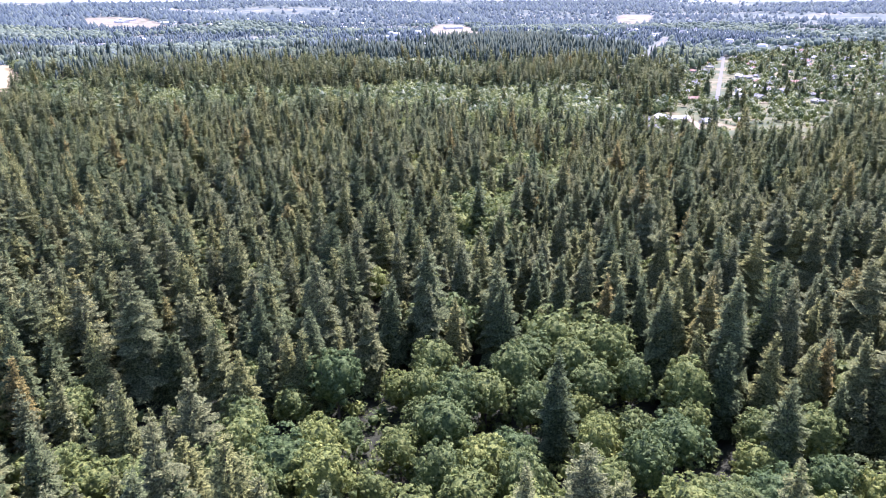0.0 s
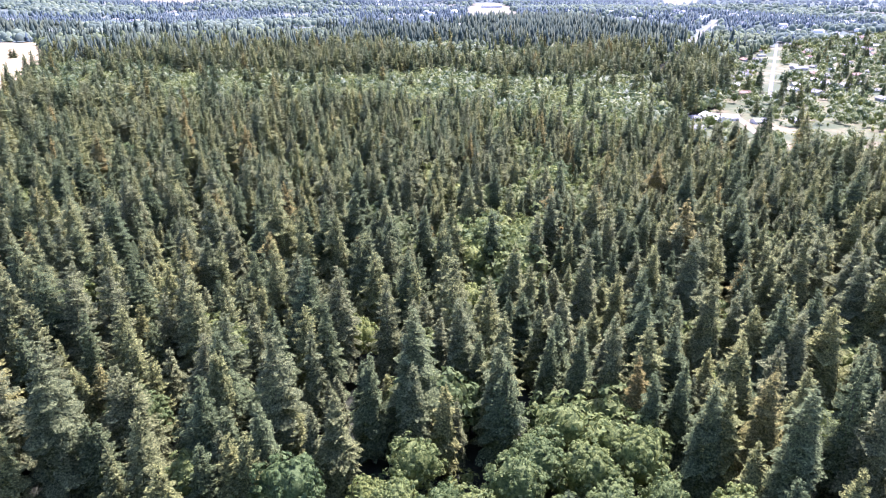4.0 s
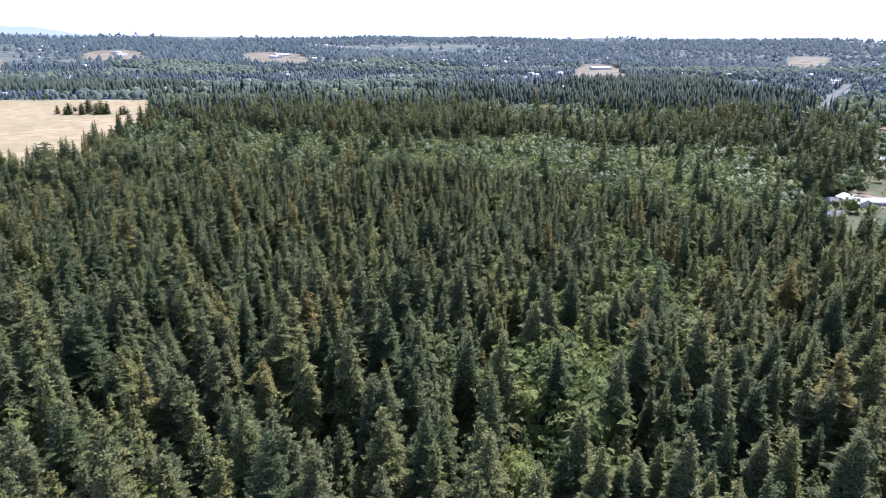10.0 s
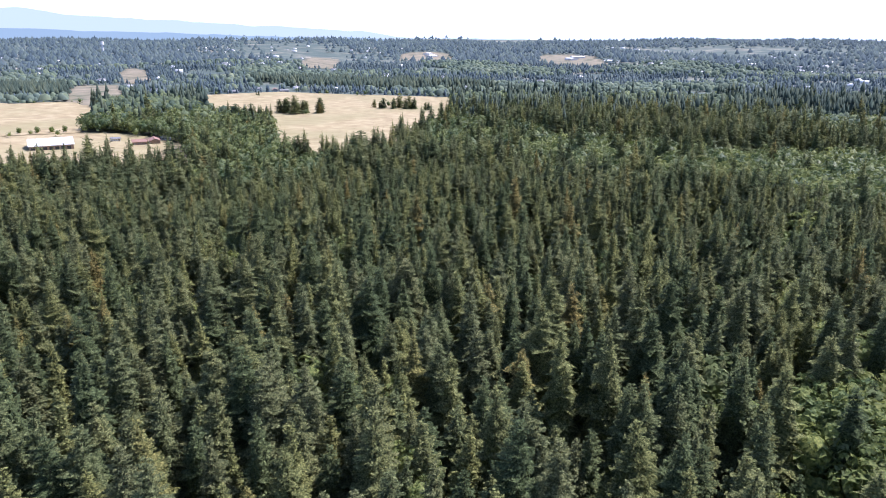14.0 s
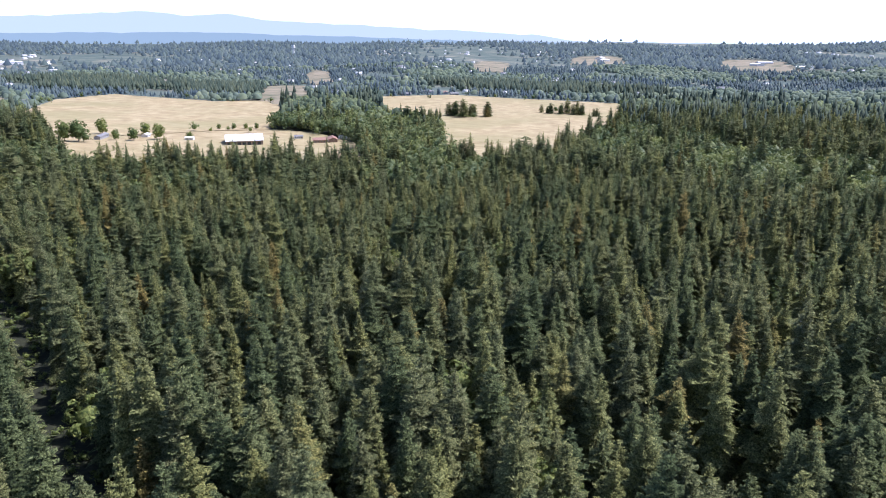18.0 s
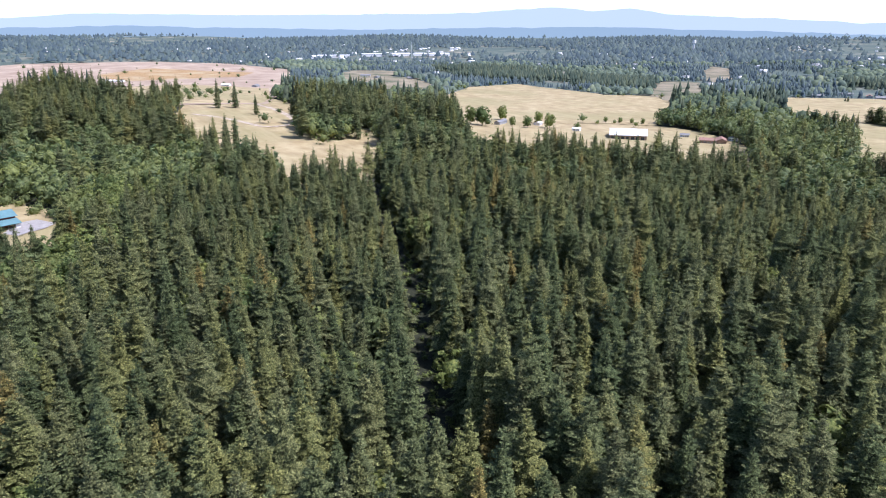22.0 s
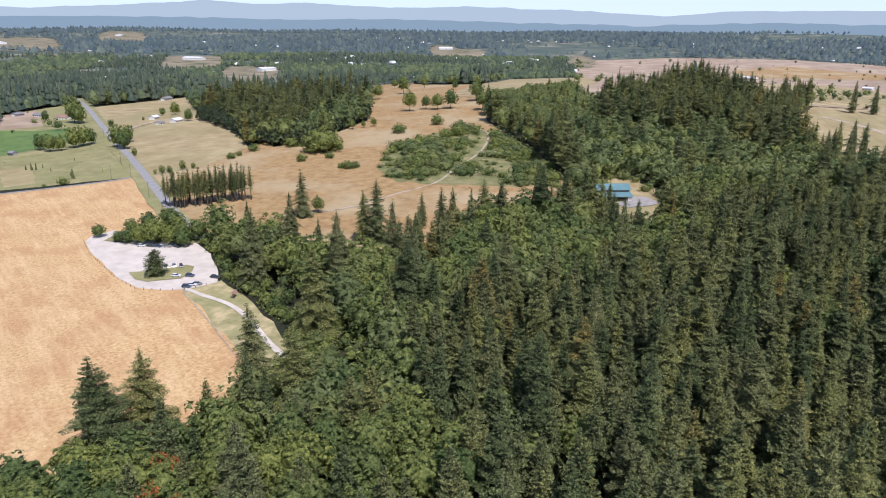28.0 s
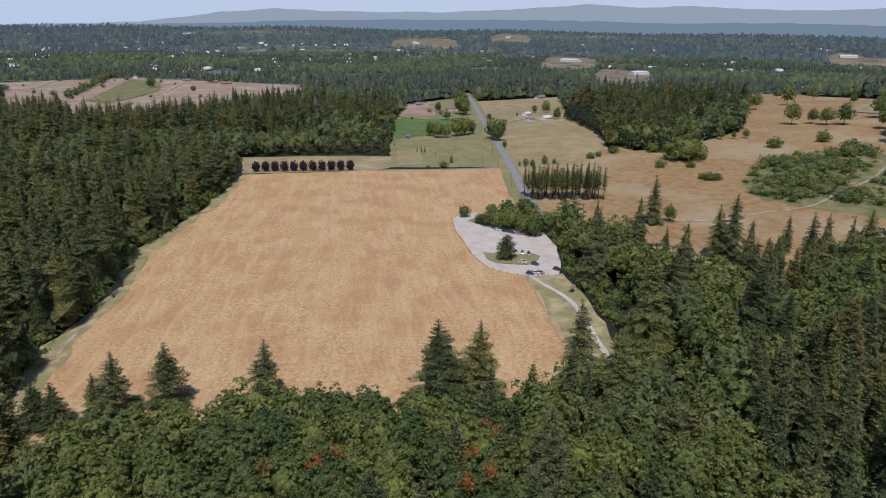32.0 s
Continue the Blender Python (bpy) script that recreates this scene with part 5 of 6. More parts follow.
ribbon("home_drive", HOME_DRIVE, 3.2, M["dirt"], "pale gravel drive to the roadside home", 0.9)
ribbon("town_road", TOWN_ROAD, 7.0, M["old_asphalt"], "pale grey straight road into the town", 1.0)
ribbon("town_lane", TOWN_LANE, 4.5, M["old_asphalt"], "pale straight lane between fields", 1.2)
ribbon("town_drive", TOWN_DRIVE, 6.0, M["bare"], "pale gravel drive between sheds", 1.1)
ribbon("east_lane", EAST_LANE, 7.0, M["dirt"], "pale lane to the far farmhouse", 1.6, "track")
ribbon("east_loop", EAST_LOOP, 5.0, M["dirt"], "pale bent track on the bare field", 1.6, "track")
ribbon("field_track", EAST_TRACK, 9.0, M["dirt"], "pale track across the ploughed field", 1.2, "track")
patch("lot_island", ISLAND_A, M["green"], "grass island beside the parking lot drive", 0.4, 0.3, category="grass")
patch("lot_island", ISLAND_B, M["green"], "grass island with a dark fir in the parking lot", 0.4, 0.3, category="grass")

# ---------------------------------------------------------------- mountains
def ridge(name, dist, crest, rgb, label):
    """A long mountain range whose haze blue is emitted, not lit: crest holds (azimuth in degrees, height) along the
    skyline.
    """
    n = 360
    az0, az1 = crest[0][0], crest[-1][0]
    along, tops = np.linspace(az0, az1, n + 1), []
    for a in along:                                  # eased between the summits and saddles
        k = max(i for i, (c, _) in enumerate(crest[:-1]) if c <= a)
        (a0, h0), (a1, h1) = crest[k], crest[k + 1]
        u = (a - a0) / (a1 - a0)
        tops.append(h0 + (h1 - h0) * (0.5 * u + 0.5 * u * u * (3 - 2 * u)))
    V, F = [], []
    for a, t in zip(along, tops):
        t += 7 * noise.noise((a * 0.35, dist * 0.01, 0)) + 6 * noise.noise((a * 0.9, dist * 0.01, 0)) + 3 * noise.noise((a * 2.6, 3, 0))
        ca, sa = -math.sin(radians(a)), math.cos(radians(a))
        V += [(CX + ca * dist, CY + sa * dist, 40), (CX + ca * (dist + 40), CY + sa * (dist + 40), max(60, t))]
    for k in range(n):
        F.append((2 * k, 2 * k + 2, 2 * k + 3, 2 * k + 1))
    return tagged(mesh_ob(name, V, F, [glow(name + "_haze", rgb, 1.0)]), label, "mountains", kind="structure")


ridge("mountain_range", 4780, [(22, 90), (38, 105), (42, 148), (50, 180), (56, 206), (62, 232), (65.5, 268), (68, 256), (71.5, 282), (76, 252), (80, 240), (88, 233), (97, 225), (105, 228), (111, 198), (119, 232), (126, 250), (132, 236), (138.5, 262), (142, 247), (145.5, 270), (151, 238), (157, 210), (165, 206), (170, 216), (174, 186), (180, 122), (190, 95), (215, 80)], (0.47, 0.575, 0.65), "pale mountain range on the horizon, glowing in painted haze blue")
ridge("low_hills", 4700, [(30, 80), (48, 112), (60, 140), (68, 158), (76, 152), (86, 138), (96, 148), (104, 158), (112, 136), (122, 150), (131, 166), (140, 158), (148, 168), (158, 162), (167, 150), (174, 124), (184, 100), (205, 80)], (0.255, 0.36, 0.44), "low hills before the mountains, glowing in painted haze blue")
# ---------------------------------------------------------------- single trees and bushes
def pine_crown(seed):
    """A thin crown carried high on a bare stem."""
    v, f = fir(seed, 14, 9, bare=0.34, spread=0.12, fan=0.36, full=0.55)
    return v, f


def set_out(kinds, rows, wide=1.0, seed=5, tall=1.0):
    r = random.Random(seed)
    for k, (x, y, hh) in enumerate(rows):
        put(kinds, k, x, y, hh * wide * r.uniform(0.88, 1.12), hh * tall, r.uniform(0, 360))


def kind_of(name, crown, mat, tr, label, category, group, extra=None):
    return [tree_thing(name, crown, mat, tr, label, category, group, extra)]


EDGE_KIND = kind_of("lone_fir", fir(101, 27, 16, bare=0.02, spread=0.31, fan=0.25, full=0.86, thin=0.14, core=0.4), M["fir"], trunk(0.013, 0.97), "full-branched dark fir standing above the maples at the field edge", "fir tree", "firs along the hay field") + \
    kind_of("lone_fir", fir(102, 25, 14, bare=0.04, spread=0.28, fan=0.25, full=0.80, thin=0.16, droop=0.10, core=0.4), M["fir"], trunk(0.013, 0.97), "tall ragged fir standing above the maples at the field edge", "fir tree", "firs along the hay field")
SOLO_KIND = kind_of("tall_fir", fir(103, 30, 14, bare=0.08, spread=0.22, fan=0.27, full=0.80, thin=0.10, droop=0.26, core=0.55), M["fir"], trunk(0.013, 0.97), "slender tall fir rising above broadleaf woods", "fir tree", "tall firs above the leafy woods")
set_out(EDGE_KIND, EDGE_FIRS, 1.36, 6)
set_out(SOLO_KIND, LONE_FIRS + [(-101, -51, 34)], 1.2, 7)
set_out(SOLO_KIND, BARN_FIRS, 1.3, 17)
ROUND = kind_of("round_tree", leafy(110, 40, 24, 0.030, low=0.16, wide=0.36, swell=0.14), M["leaf"], trunk(0.02, 0.6), "round green broadleaf tree on the dry meadow", "tree", "trees on the meadow", limbs(4, 4, 0.25, 0.28))
LOTS = kind_of("lot_tree", leafy(111, 44, 24, 0.030, low=0.10, wide=0.40, swell=0.13), M["leaf"], trunk(0.02, 0.6), "small green broadleaf tree beside the parking lot", "tree", "trees round the parking lot", limbs(5, 4, 0.25, 0.28))
BUSH = kind_of("bush", leafy(112, 26, 24, 0.05, low=-0.08, wide=0.55), M["leaf"], trunk(0.03, 0.4), "dense rounded green bush on the brown meadow", "bush", "bushes on the meadow")
ROADS = kind_of("roadside_tree", leafy(113, 32, 18, 0.04, low=0.06, wide=0.40, swell=0.13), M["leaf"], trunk(0.02, 0.6), "leafy dark green tree near the country road", "tree", "trees along the road")
set_out(ROUND, MEADOW_TREES, 1.0, 8)
set_out(LOTS, LOT_TREES + [(-181, -216, 11), (-186, -226, 12), (-178, -233, 10), (-190, -240, 13), (-180, -247, 12), (-195, -254, 10), (-172, -252, 9), (-187, -210, 13)], 1.15, 9)
set_out(BUSH, MEADOW_BUSHES, 1.15, 10)
set_out(ROADS, ROAD_TREES, 0.85, 11)
SMALL = kind_of("young_fir", fir(104, 12, 8, bare=0.03, spread=0.24), M["fir"], trunk(0.02, 0.9), "young dark conifer on the green plot", "fir tree", "young conifers")
set_out(SMALL, SMALL_FIRS, 1.0, 12)
LOT_FIR = kind_of("spreading_fir", fir(105, 22, 16, bare=0.02, spread=0.42, fan=0.24, full=0.45), M["fir"], trunk(0.025, 0.95), "broad dark conifer on the parking lot island", "fir tree", "")
put(LOT_FIR, 0, -143, -179, 15.5, 13.5, 20)
WEST_KIND = kind_of("pasture_fir", fir(106, 18, 9, bare=0.03, spread=0.19, fan=0.36), M["fir"], trunk(0.013, 0.95), "dark fir standing in the dry pasture", "fir tree", "firs in the west pasture")
set_out(WEST_KIND, [(x, y, min(hh, 36)) for x, y, hh in WEST_FIRS], 1.1, 13)
FIELD_KIND = kind_of("field_tree", leafy(114, 22, 16, 0.05, low=0.02, wide=0.36), M["leaf"], trunk(0.02, 0.6), "dark green tree in the tan fields", "tree", "trees round the stable yard")
set_out(FIELD_KIND, YARD_TREES, 1.0, 14)
NORTH_KIND = kind_of("clump_fir", fir(107, 18, 11, bare=0.08, spread=0.27, fan=0.32, full=0.42), M["fir"], trunk(0.013, 0.95), "dark fir in a clump on the tan field", "fir tree", "tree clumps on the north field")
set_out(NORTH_KIND, [(x + 5 * math.sin(3 * k), y + 9 * math.cos(5 * k), hh * (0.8 + 0.3 * math.sin(7 * k) ** 2)) for k, (x, y, hh) in enumerate(NORTH_TREES)], 1.35, 15)
set_out(NORTH_KIND, [(x + 9 * math.sin(4 * k + 1), y + 12 * math.cos(6 * k), hh * (0.6 + 0.3 * math.sin(5 * k) ** 2)) for k, (x, y, hh) in enumerate(NORTH_TREES[:14])], 1.5, 18)
set_out(FIR_KINDS, START_FIRS, 1.12, 19)
set_out(LEAF_KINDS, [(-42, -40, 20.5), (-53, -36, 20), (-62, -33, 19.5), (-46, -27, 22), (-30, -47, 20), (-16, -55, 19.5), (-35, -31, 22), (-76, -33, 19), (45, -62, 20), (33, -62, 20.5), (20, -60, 20), (6, -58, 21), (-8, -55, 20.5), (-22, -51, 20), (53, -52, 20), (39, -49, 21), (26, -47, 20), (12, -46, 21.5), (-2, -44, 21)], 1.2, 20)
TOWN_KIND = kind_of("garden_fir", fir(108, 20, 9, bare=0.04, spread=0.25, fan=0.34), M["fir"], trunk(0.013, 0.95), "tall dark fir between the houses of the town", "fir tree", "firs in the town")
set_out(TOWN_KIND, TOWN_CLUMP + TOWN_LONE, 1.15, 16)
TOWN_LEAFY = kind_of("garden_tree", leafy(116, 30, 16, 0.045, low=0.05, wide=0.42, swell=0.13), M["leaf"], trunk(0.02, 0.5), "round green broadleaf tree in a town garden", "tree", "broadleaf trees of the town")
set_out(TOWN_LEAFY, TOWN_ROUND, 1.0, 20)
PLUM = kind_of("plum_tree", leafy(115, 30, 20, 0.05, low=0.02, wide=0.46, core=0.8, swell=0.03), M["plum"], trunk(0.03, 0.5), "round dark purple-leaved tree in a clipped row", "plum tree", "purple trees in a row")
for k in range(11):
    u = k / 10
    put(PLUM, k, -60 - 72 * u, -457 + 26 * u, 7.4, 9.0, 37 * k)
PINE = kind_of("pine_tree", pine_crown(109), M["fir"], trunk(0.016, 0.95), "thin pine with a bare lower trunk in a row", "pine tree", "row of pines beside the road")
rp = random.Random(4)
for k in range(46):
    u = k / 45
    put(PINE, k, -215 - 43 * u + rp.uniform(-1, 1), -284 + 22 * u + 7 * math.sin(2.4 * k), 26 * rp.uniform(0.8, 1.15), rp.uniform(19, 25), rp.uniform(0, 360))

ribbon("pasture_track", LOOP, 7, M["dirt"], "pale looping track on the dry pasture", 0.55, "track")
# hedges and small trees strewn over the dry fields
g = np.random.default_rng(71)
x, y = grid(-2300, 300, -1500, 1300, 23, seed=72)
keep = np.zeros(x.shape, bool)
for field, share in ((TAN_WEST, 0.10), (FAR_WEST, 0.05), (YARD, 0.05), (ROADSIDE, 0.015), (HOME_PLOT, 0.12), (EAST_FIELDS, 0.03), (NORTH_FIELD, 0.006)):
    keep |= inside(field, x, y) & (g.random(x.shape) < share)
for field in (WEST_FIELD, NORTH_FIELD, FAR_WEST, TAN_WEST, EAST_FIELDS):
    keep |= (near_line(field + field[:1], x, y) < 12) & (g.random(x.shape) < 0.4)
keep &= (near_line(ROAD, x, y) > 12) & (near_line(EAST_TRACK, x, y) > 12)
for hx, hy in HOUSES_19 + HOUSES_32 + HOUSES_23 + [(-730, 470), (-750, 450), (-710, 490), (-397, -66)]:
    keep &= np.hypot(x - hx, y - hy) > 20
hh = g.uniform(3, 13, x.shape)
scatter("hedge_trees", leaf_low, rows_of(x, y, hh, hh * 1.35, 73)[keep], [M["wood_leaf"]], "green hedge trees strewn along the dry fields", "trees", 74)

# the long hedge and the trees of the eastern farm
hx, hy, hs = [], [], []
for (ax, ay), (bx, by) in zip(EAST_HEDGE, EAST_HEDGE[1:]):
    for k in range(16):
        hx.append(ax + (bx - ax) * k / 16 + g.uniform(-4, 4)), hy.append(ay + (by - ay) * k / 16 + g.uniform(-4, 4)), hs.append(g.uniform(10, 16))
hx, hy, hs = np.array(hx), np.array(hy), np.array(hs)
scatter("long_hedge", leaf_low, rows_of(hx, hy, hs, hs * 1.25, 75), [M["wood_leaf"]], "dark green hedge between the eastern fields", "hedge", 76)
set_out(ROADS, [(x, y, hh) for (x, y), hh in zip([(2, -1306), (-67, -1228), (-110, -1387), (-164, -1389), (-84, -1536)], (24, 12, 13, 15, 14))], 1.0, 21)

# one bare snag at the creek
snag = thing("dead_snag", pose(42, 246, 0), "bare grey dead trunk standing among living firs", "dead tree")
mesh_ob("trunk", *[a * (1 if i else 1) for i, a in enumerate(trunk(0.35, 25, 0.4))], [M["snag"]], snag)
rs = random.Random(9)
for k in range(14):
    bm = bmesh.new()
    L = rs.uniform(0.8, 2.0)
    bmesh.ops.create_cone(bm, cap_ends=True, segments=4, radius1=0.07, radius2=0.015, depth=L, matrix=pose(0, 0, 9 + k * 1.1, 0, 0, 137 * k) @ pose(L / 2, 0, 0, 0, 80, 0))
    part("branch", bm, M["snag"], snag)

# plantation, scrub and orange sprays
x, y = grid(-720, -360, -740, -350, 4.5, seed=51)
keep = inside(PLANTATION, x, y)
rt = np.random.default_rng(52)
h = rt.normal(14.3, 1.3, x.shape)
scatter("plantation", firs_back, rows_of(x, y, h, h * 1.05, 53)[keep & (rt.random(x.shape) < 0.9)], [M["young_fir"]], "even dark plantation of young firs on the meadow", "forest", 54)
x, y = grid(-560, -330, -310, -80, 5.5, seed=55)
keep = inside(SCRUB, x, y) & (near_line(TRACK, x, y) > 6) & (rt.random(x.shape) < 0.58 + 0.38 * np.sin(x / 13 + 2 * np.sin(y / 19)))
h = rt.uniform(2.5, 10, x.shape) * (0.75 + 0.25 * np.sin(x / 17 + 2 * np.sin(y / 23)))
shrubs = [join((*leafy(120 + s, 14, 8, 0.10, low=-0.1, wide=0.55, quads=False, swell=0.15), 0)) for s in range(3)]
dusky = np.sin(x / 9 + 3 * np.sin(y / 14)) > 0.35
scatter("scrub", shrubs, rows_of(x, y, h, h * 1.55, 56)[keep & ~dusky], [M["scrub"]], "pale green scrub thicket on the meadow", "bushes", 57)
scatter("dark_scrub", shrubs, rows_of(x, y, h * 1.15, h * 1.6, 61)[keep & dusky], [M["leaf"]], "darker green shrubs in the scrub thicket", "bushes", 62)
x, y = grid(-480, -300, -140, 30, 6.0, seed=81)
near_rim = near_line(CLEARING + CLEARING[:1], x, y)
keep = (near_rim < 11) & (rt.random(x.shape) < 0.6) & (np.hypot(x + 397, y + 66) > 20)
h = rt.uniform(2.5, 8, x.shape)
scatter("clearing_bushes", shrubs, rows_of(x, y, h, h * 1.2, 82)[keep], [M["scrub"]], "pale green bushes round the barn clearing", "bushes", 83)
x, y = grid(-900, -330, -420, 60, 6.2, seed=84)
keep = inside(LOW_BRUSH, x, y) & (near_line(TRACK, x, y) > 5) & (rt.random(x.shape) < 0.7)
h = rt.uniform(3, 11, x.shape)
low_firs = keep & (rt.random(x.shape) < 0.06)
scatter("low_brush", shrubs, rows_of(x, y, h, h * 1.2, 85)[keep & ~low_firs], [M["scrub"]], "pale green low brush beyond the scrub", "bushes", 86)
scatter("brush_firs", firs_low, rows_of(x, y, h + 8, (h + 8) * 1.1, 87)[low_firs], [M["fir"]], "small dark firs in the low brush", "trees", 88)
# low growth along the field edges
edge_x, edge_y = grid(-260, 110, -480, -20, 4.6, seed=58)
near_edge = near_line(HAY + HAY[:1], edge_x, edge_y)
near_path = np.minimum(near_line(VERGE[1:6], edge_x, edge_y), near_line(LOT[8:14], edge_x, edge_y))
keep = (near_edge < 7.5) & (edge_y > -425) & ~open_land(edge_x, edge_y) | (near_path < 8) & (near_path > 2.5) & ~inside(LOT, edge_x, edge_y) & ~inside(VERGE, edge_x, edge_y)
h = rt.uniform(2.5, 7, edge_x.shape) * np.where((edge_x > -50) & (edge_y < -90), 1.35, 1.0)
scatter("edge_shrubs", shrubs, rows_of(edge_x, edge_y, h, h * 1.2, 59)[keep], [M["leaf"]], "green shrubs along the edge of the hay field", "bushes", 60)
sprays = thing("dry_maple_sprays", pose(0, 0, 0), "orange dried leaf sprays in the maple crowns", "leaves", kind="stuff")
V, F = [], []
for cx0, cy0 in SPRAYS:
    for q in range(90):
        knot = q % 3
        p = np.array([cx0 + 1.1 * math.cos(2.1 * knot) + rs.gauss(0, 0.6), cy0 + 1.1 * math.sin(2.1 * knot) + rs.gauss(0, 0.6), 19.6 + 0.5 * knot + rs.gauss(0, 0.7)])
        n = len(V)
        V += [p, p + np.array([rs.uniform(-.7, .7), rs.uniform(-.7, .7), 0.25]), p + np.array([rs.uniform(-.6, .6), rs.uniform(-.6, .6), -0.55])]
        F.append((n, n + 1, n + 2))
mesh_ob("leaf_spray", np.array(V), np.array(F), [M["dry_leaf"]], sprays)

# ---------------------------------------------------------------- buildings
def house(x, y, length, depth, wall_h, rise, turn, wall, roof, label, name="house", windows=3, chimney=True, garage=False, category="house", group="houses"):
    """A gabled house: walls with gables, two roof slopes with overhang, door, windows, chimney."""
    e = thing(name, pose(x, y, float(height(x, y)) - 0.1, 0, 0, turn), label, category, group)
    L, D, H, T = length / 2, depth / 2, wall_h, wall_h + rise
    bm = solid([(-L, -D, 0), (L, -D, 0), (L, D, 0), (-L, D, 0), (-L, -D, H), (L, -D, H), (L, D, H), (-L, D, H), (-L, 0, T), (L, 0, T)],
               [(0, 1, 5, 4), (2, 3, 7, 6), (1, 2, 6, 9, 5), (3, 0, 4, 8, 7), (0, 3, 2, 1), (4, 5, 9, 8), (6, 7, 8, 9)])
    part("wall", bm, M[wall], e)
    o, th = 0.6, 0.22
    s = rise / D
    for side in (-1, 1):
        d = (D + o) * side
        z = H - o * s
        bm = solid([(-L - o, 0, T + 0.06), (L + o, 0, T + 0.06), (L + o, d, z + 0.06), (-L - o, d, z + 0.06), (-L - o, 0, T + 0.06 + th), (L + o, 0, T + 0.06 + th), (L + o, d, z + 0.06 + th), (-L - o, d, z + 0.06 + th)],
                   [(0, 1, 2, 3), (4, 5, 6, 7), (0, 1, 5, 4), (1, 2, 6, 5), (2, 3, 7, 6), (3, 0, 4, 7)])
        part("roof_slope", bm, M[roof], e)
    for side in (-1, 1):
        for k in range(windows):
            px = -L + length * (k + 0.6) / (windows + 0.4)
            w = part("window", boxed(px - 0.75, px + 0.75, side * D - 0.04, side * D + 0.05, 1.0, 2.3), M["white_wall"], e)
            part("pane", boxed(px - 0.62, px + 0.62, side * (D + 0.03) - 0.04, side * (D + 0.03) + 0.04, 1.12, 2.18), M["glass"], w)
    part("door", boxed(L * 0.72, L * 0.72 + 1.0, -D - 0.07, -D + 0.02, 0.05, 2.1), M["brown_wall"], e)
    if garage:
        part("garage_door", boxed(L - 0.03, L + 0.06, -D * 0.6, D * 0.6, 0.05, 2.4), M["white_wall"], e)
    if chimney:
        part("chimney", boxed(-L * 0.5 - 0.4, -L * 0.5 + 0.4, 0.6, 1.3, H, T + 0.9, bevel=0.05), M["brown_wall"], e)
    return e


STYLE = [("white_wall", "grey_roof", "white house with a grey shingle roof"), ("grey_wall", "grey_roof", "grey house with a grey gabled roof"), ("white_wall", "white_roof", "white building with a pale metal roof"),
         ("brown_wall", "brown_roof", "brown house with a reddish-brown roof"), ("grey_wall", "brown_roof", "grey house with a brown roof"), ("white_wall", "brown_roof", "pale house with a brown shingle roof")]
rh = random.Random(21)


def village(points, dims, styles, where, base_turn, group):
    for (x, y), (a, b), s in zip(points, dims, styles):
        w, rf, text = STYLE[s]
        house(x, y, a, b, 3.0 if a < 16 else 3.6, b * 0.22, base_turn + rh.choice((0, 90)) + rh.uniform(-12, 12), w, rf, text + where, group=group, windows=2 if a < 10 else 4, chimney=a > 9 and s != 2, garage=a > 12)


village(HOUSES_32, [(14, 8), (12, 9), (16, 9), (18, 12), (20, 9), (12, 8), (14, 9), (18, 10), (22, 9), (20, 9), (22, 10), (18, 6), (14, 8), (7, 5), (9, 6)], [1, 0, 5, 3, 1, 2, 2, 1, 1, 1, 1, 2, 2, 1, 0], " by the road", 25, "homes along the road")
village(HOUSES_9, [(17, 9), (26, 12), (16, 9), (11, 9), (18, 9), (20, 8), (15, 9), (16, 9), (20, 11), (18, 10), (20, 12), (10, 6), (16, 9), (14, 8), (20, 11), (20, 10), (8, 6)], [1, 2, 2, 2, 2, 3, 0, 0, 3, 1, 1, 2, 1, 4, 1, 1, 2], " in the town", 20, "houses of the town")
village(HOUSES_19, [(16, 10), (22, 10), (14, 8), (10, 6), (30, 7), (12, 7), (9, 6), (20, 10), (22, 10), (18, 10), (20, 10), (10, 7)], [3, 3, 2, 0, 1, 2, 2, 1, 4, 1, 1, 0], " near the stables", 60, "buildings of the stables")
village(HOUSES_23, [(40, 12), (20, 10), (24, 10), (18, 10), (18, 9), (22, 10)], [2, 1, 0, 1, 2, 1], " in far fields", 70, "far farm buildings")
village(HOUSES_E, [(16, 9), (14, 8), (18, 10), (22, 10), (16, 9)], [2, 0, 3, 3, 1], " beyond ploughed fields", 10, "far eastern farm")

village(HOUSES_0, [(18, 10)] * 14, [1, 0, 1, 4, 3, 1, 2, 1, 0, 5, 1, 2, 4, 1], " in the town", 20, "houses of the town")
# more homes between the gardens
rv = random.Random(77)
spots = []
for _ in range(4000):
    px, py = rv.uniform(150, 900), rv.uniform(560, 1500)
    if len(spots) < 58 and py > 790 and bool(inside(TOWN, np.array([px]), np.array([py]))[0]) and all(math.hypot(px - a, py - b) > 23 for a, b in spots + HOUSES_9 + HOUSES_0) and near_line(TOWN_LANE, np.array([px]), np.array([py]))[0] > 16 and near_line(TOWN_ROAD, np.array([px]), np.array([py]))[0] > 16:
        spots.append((px, py))
village(spots, [(rv.uniform(9, 15), rv.uniform(6, 9)) for _ in spots], [rv.choice((0, 0, 1, 2, 2, 2, 5, 4)) for _ in spots], " in the town", 20, "houses of the town")
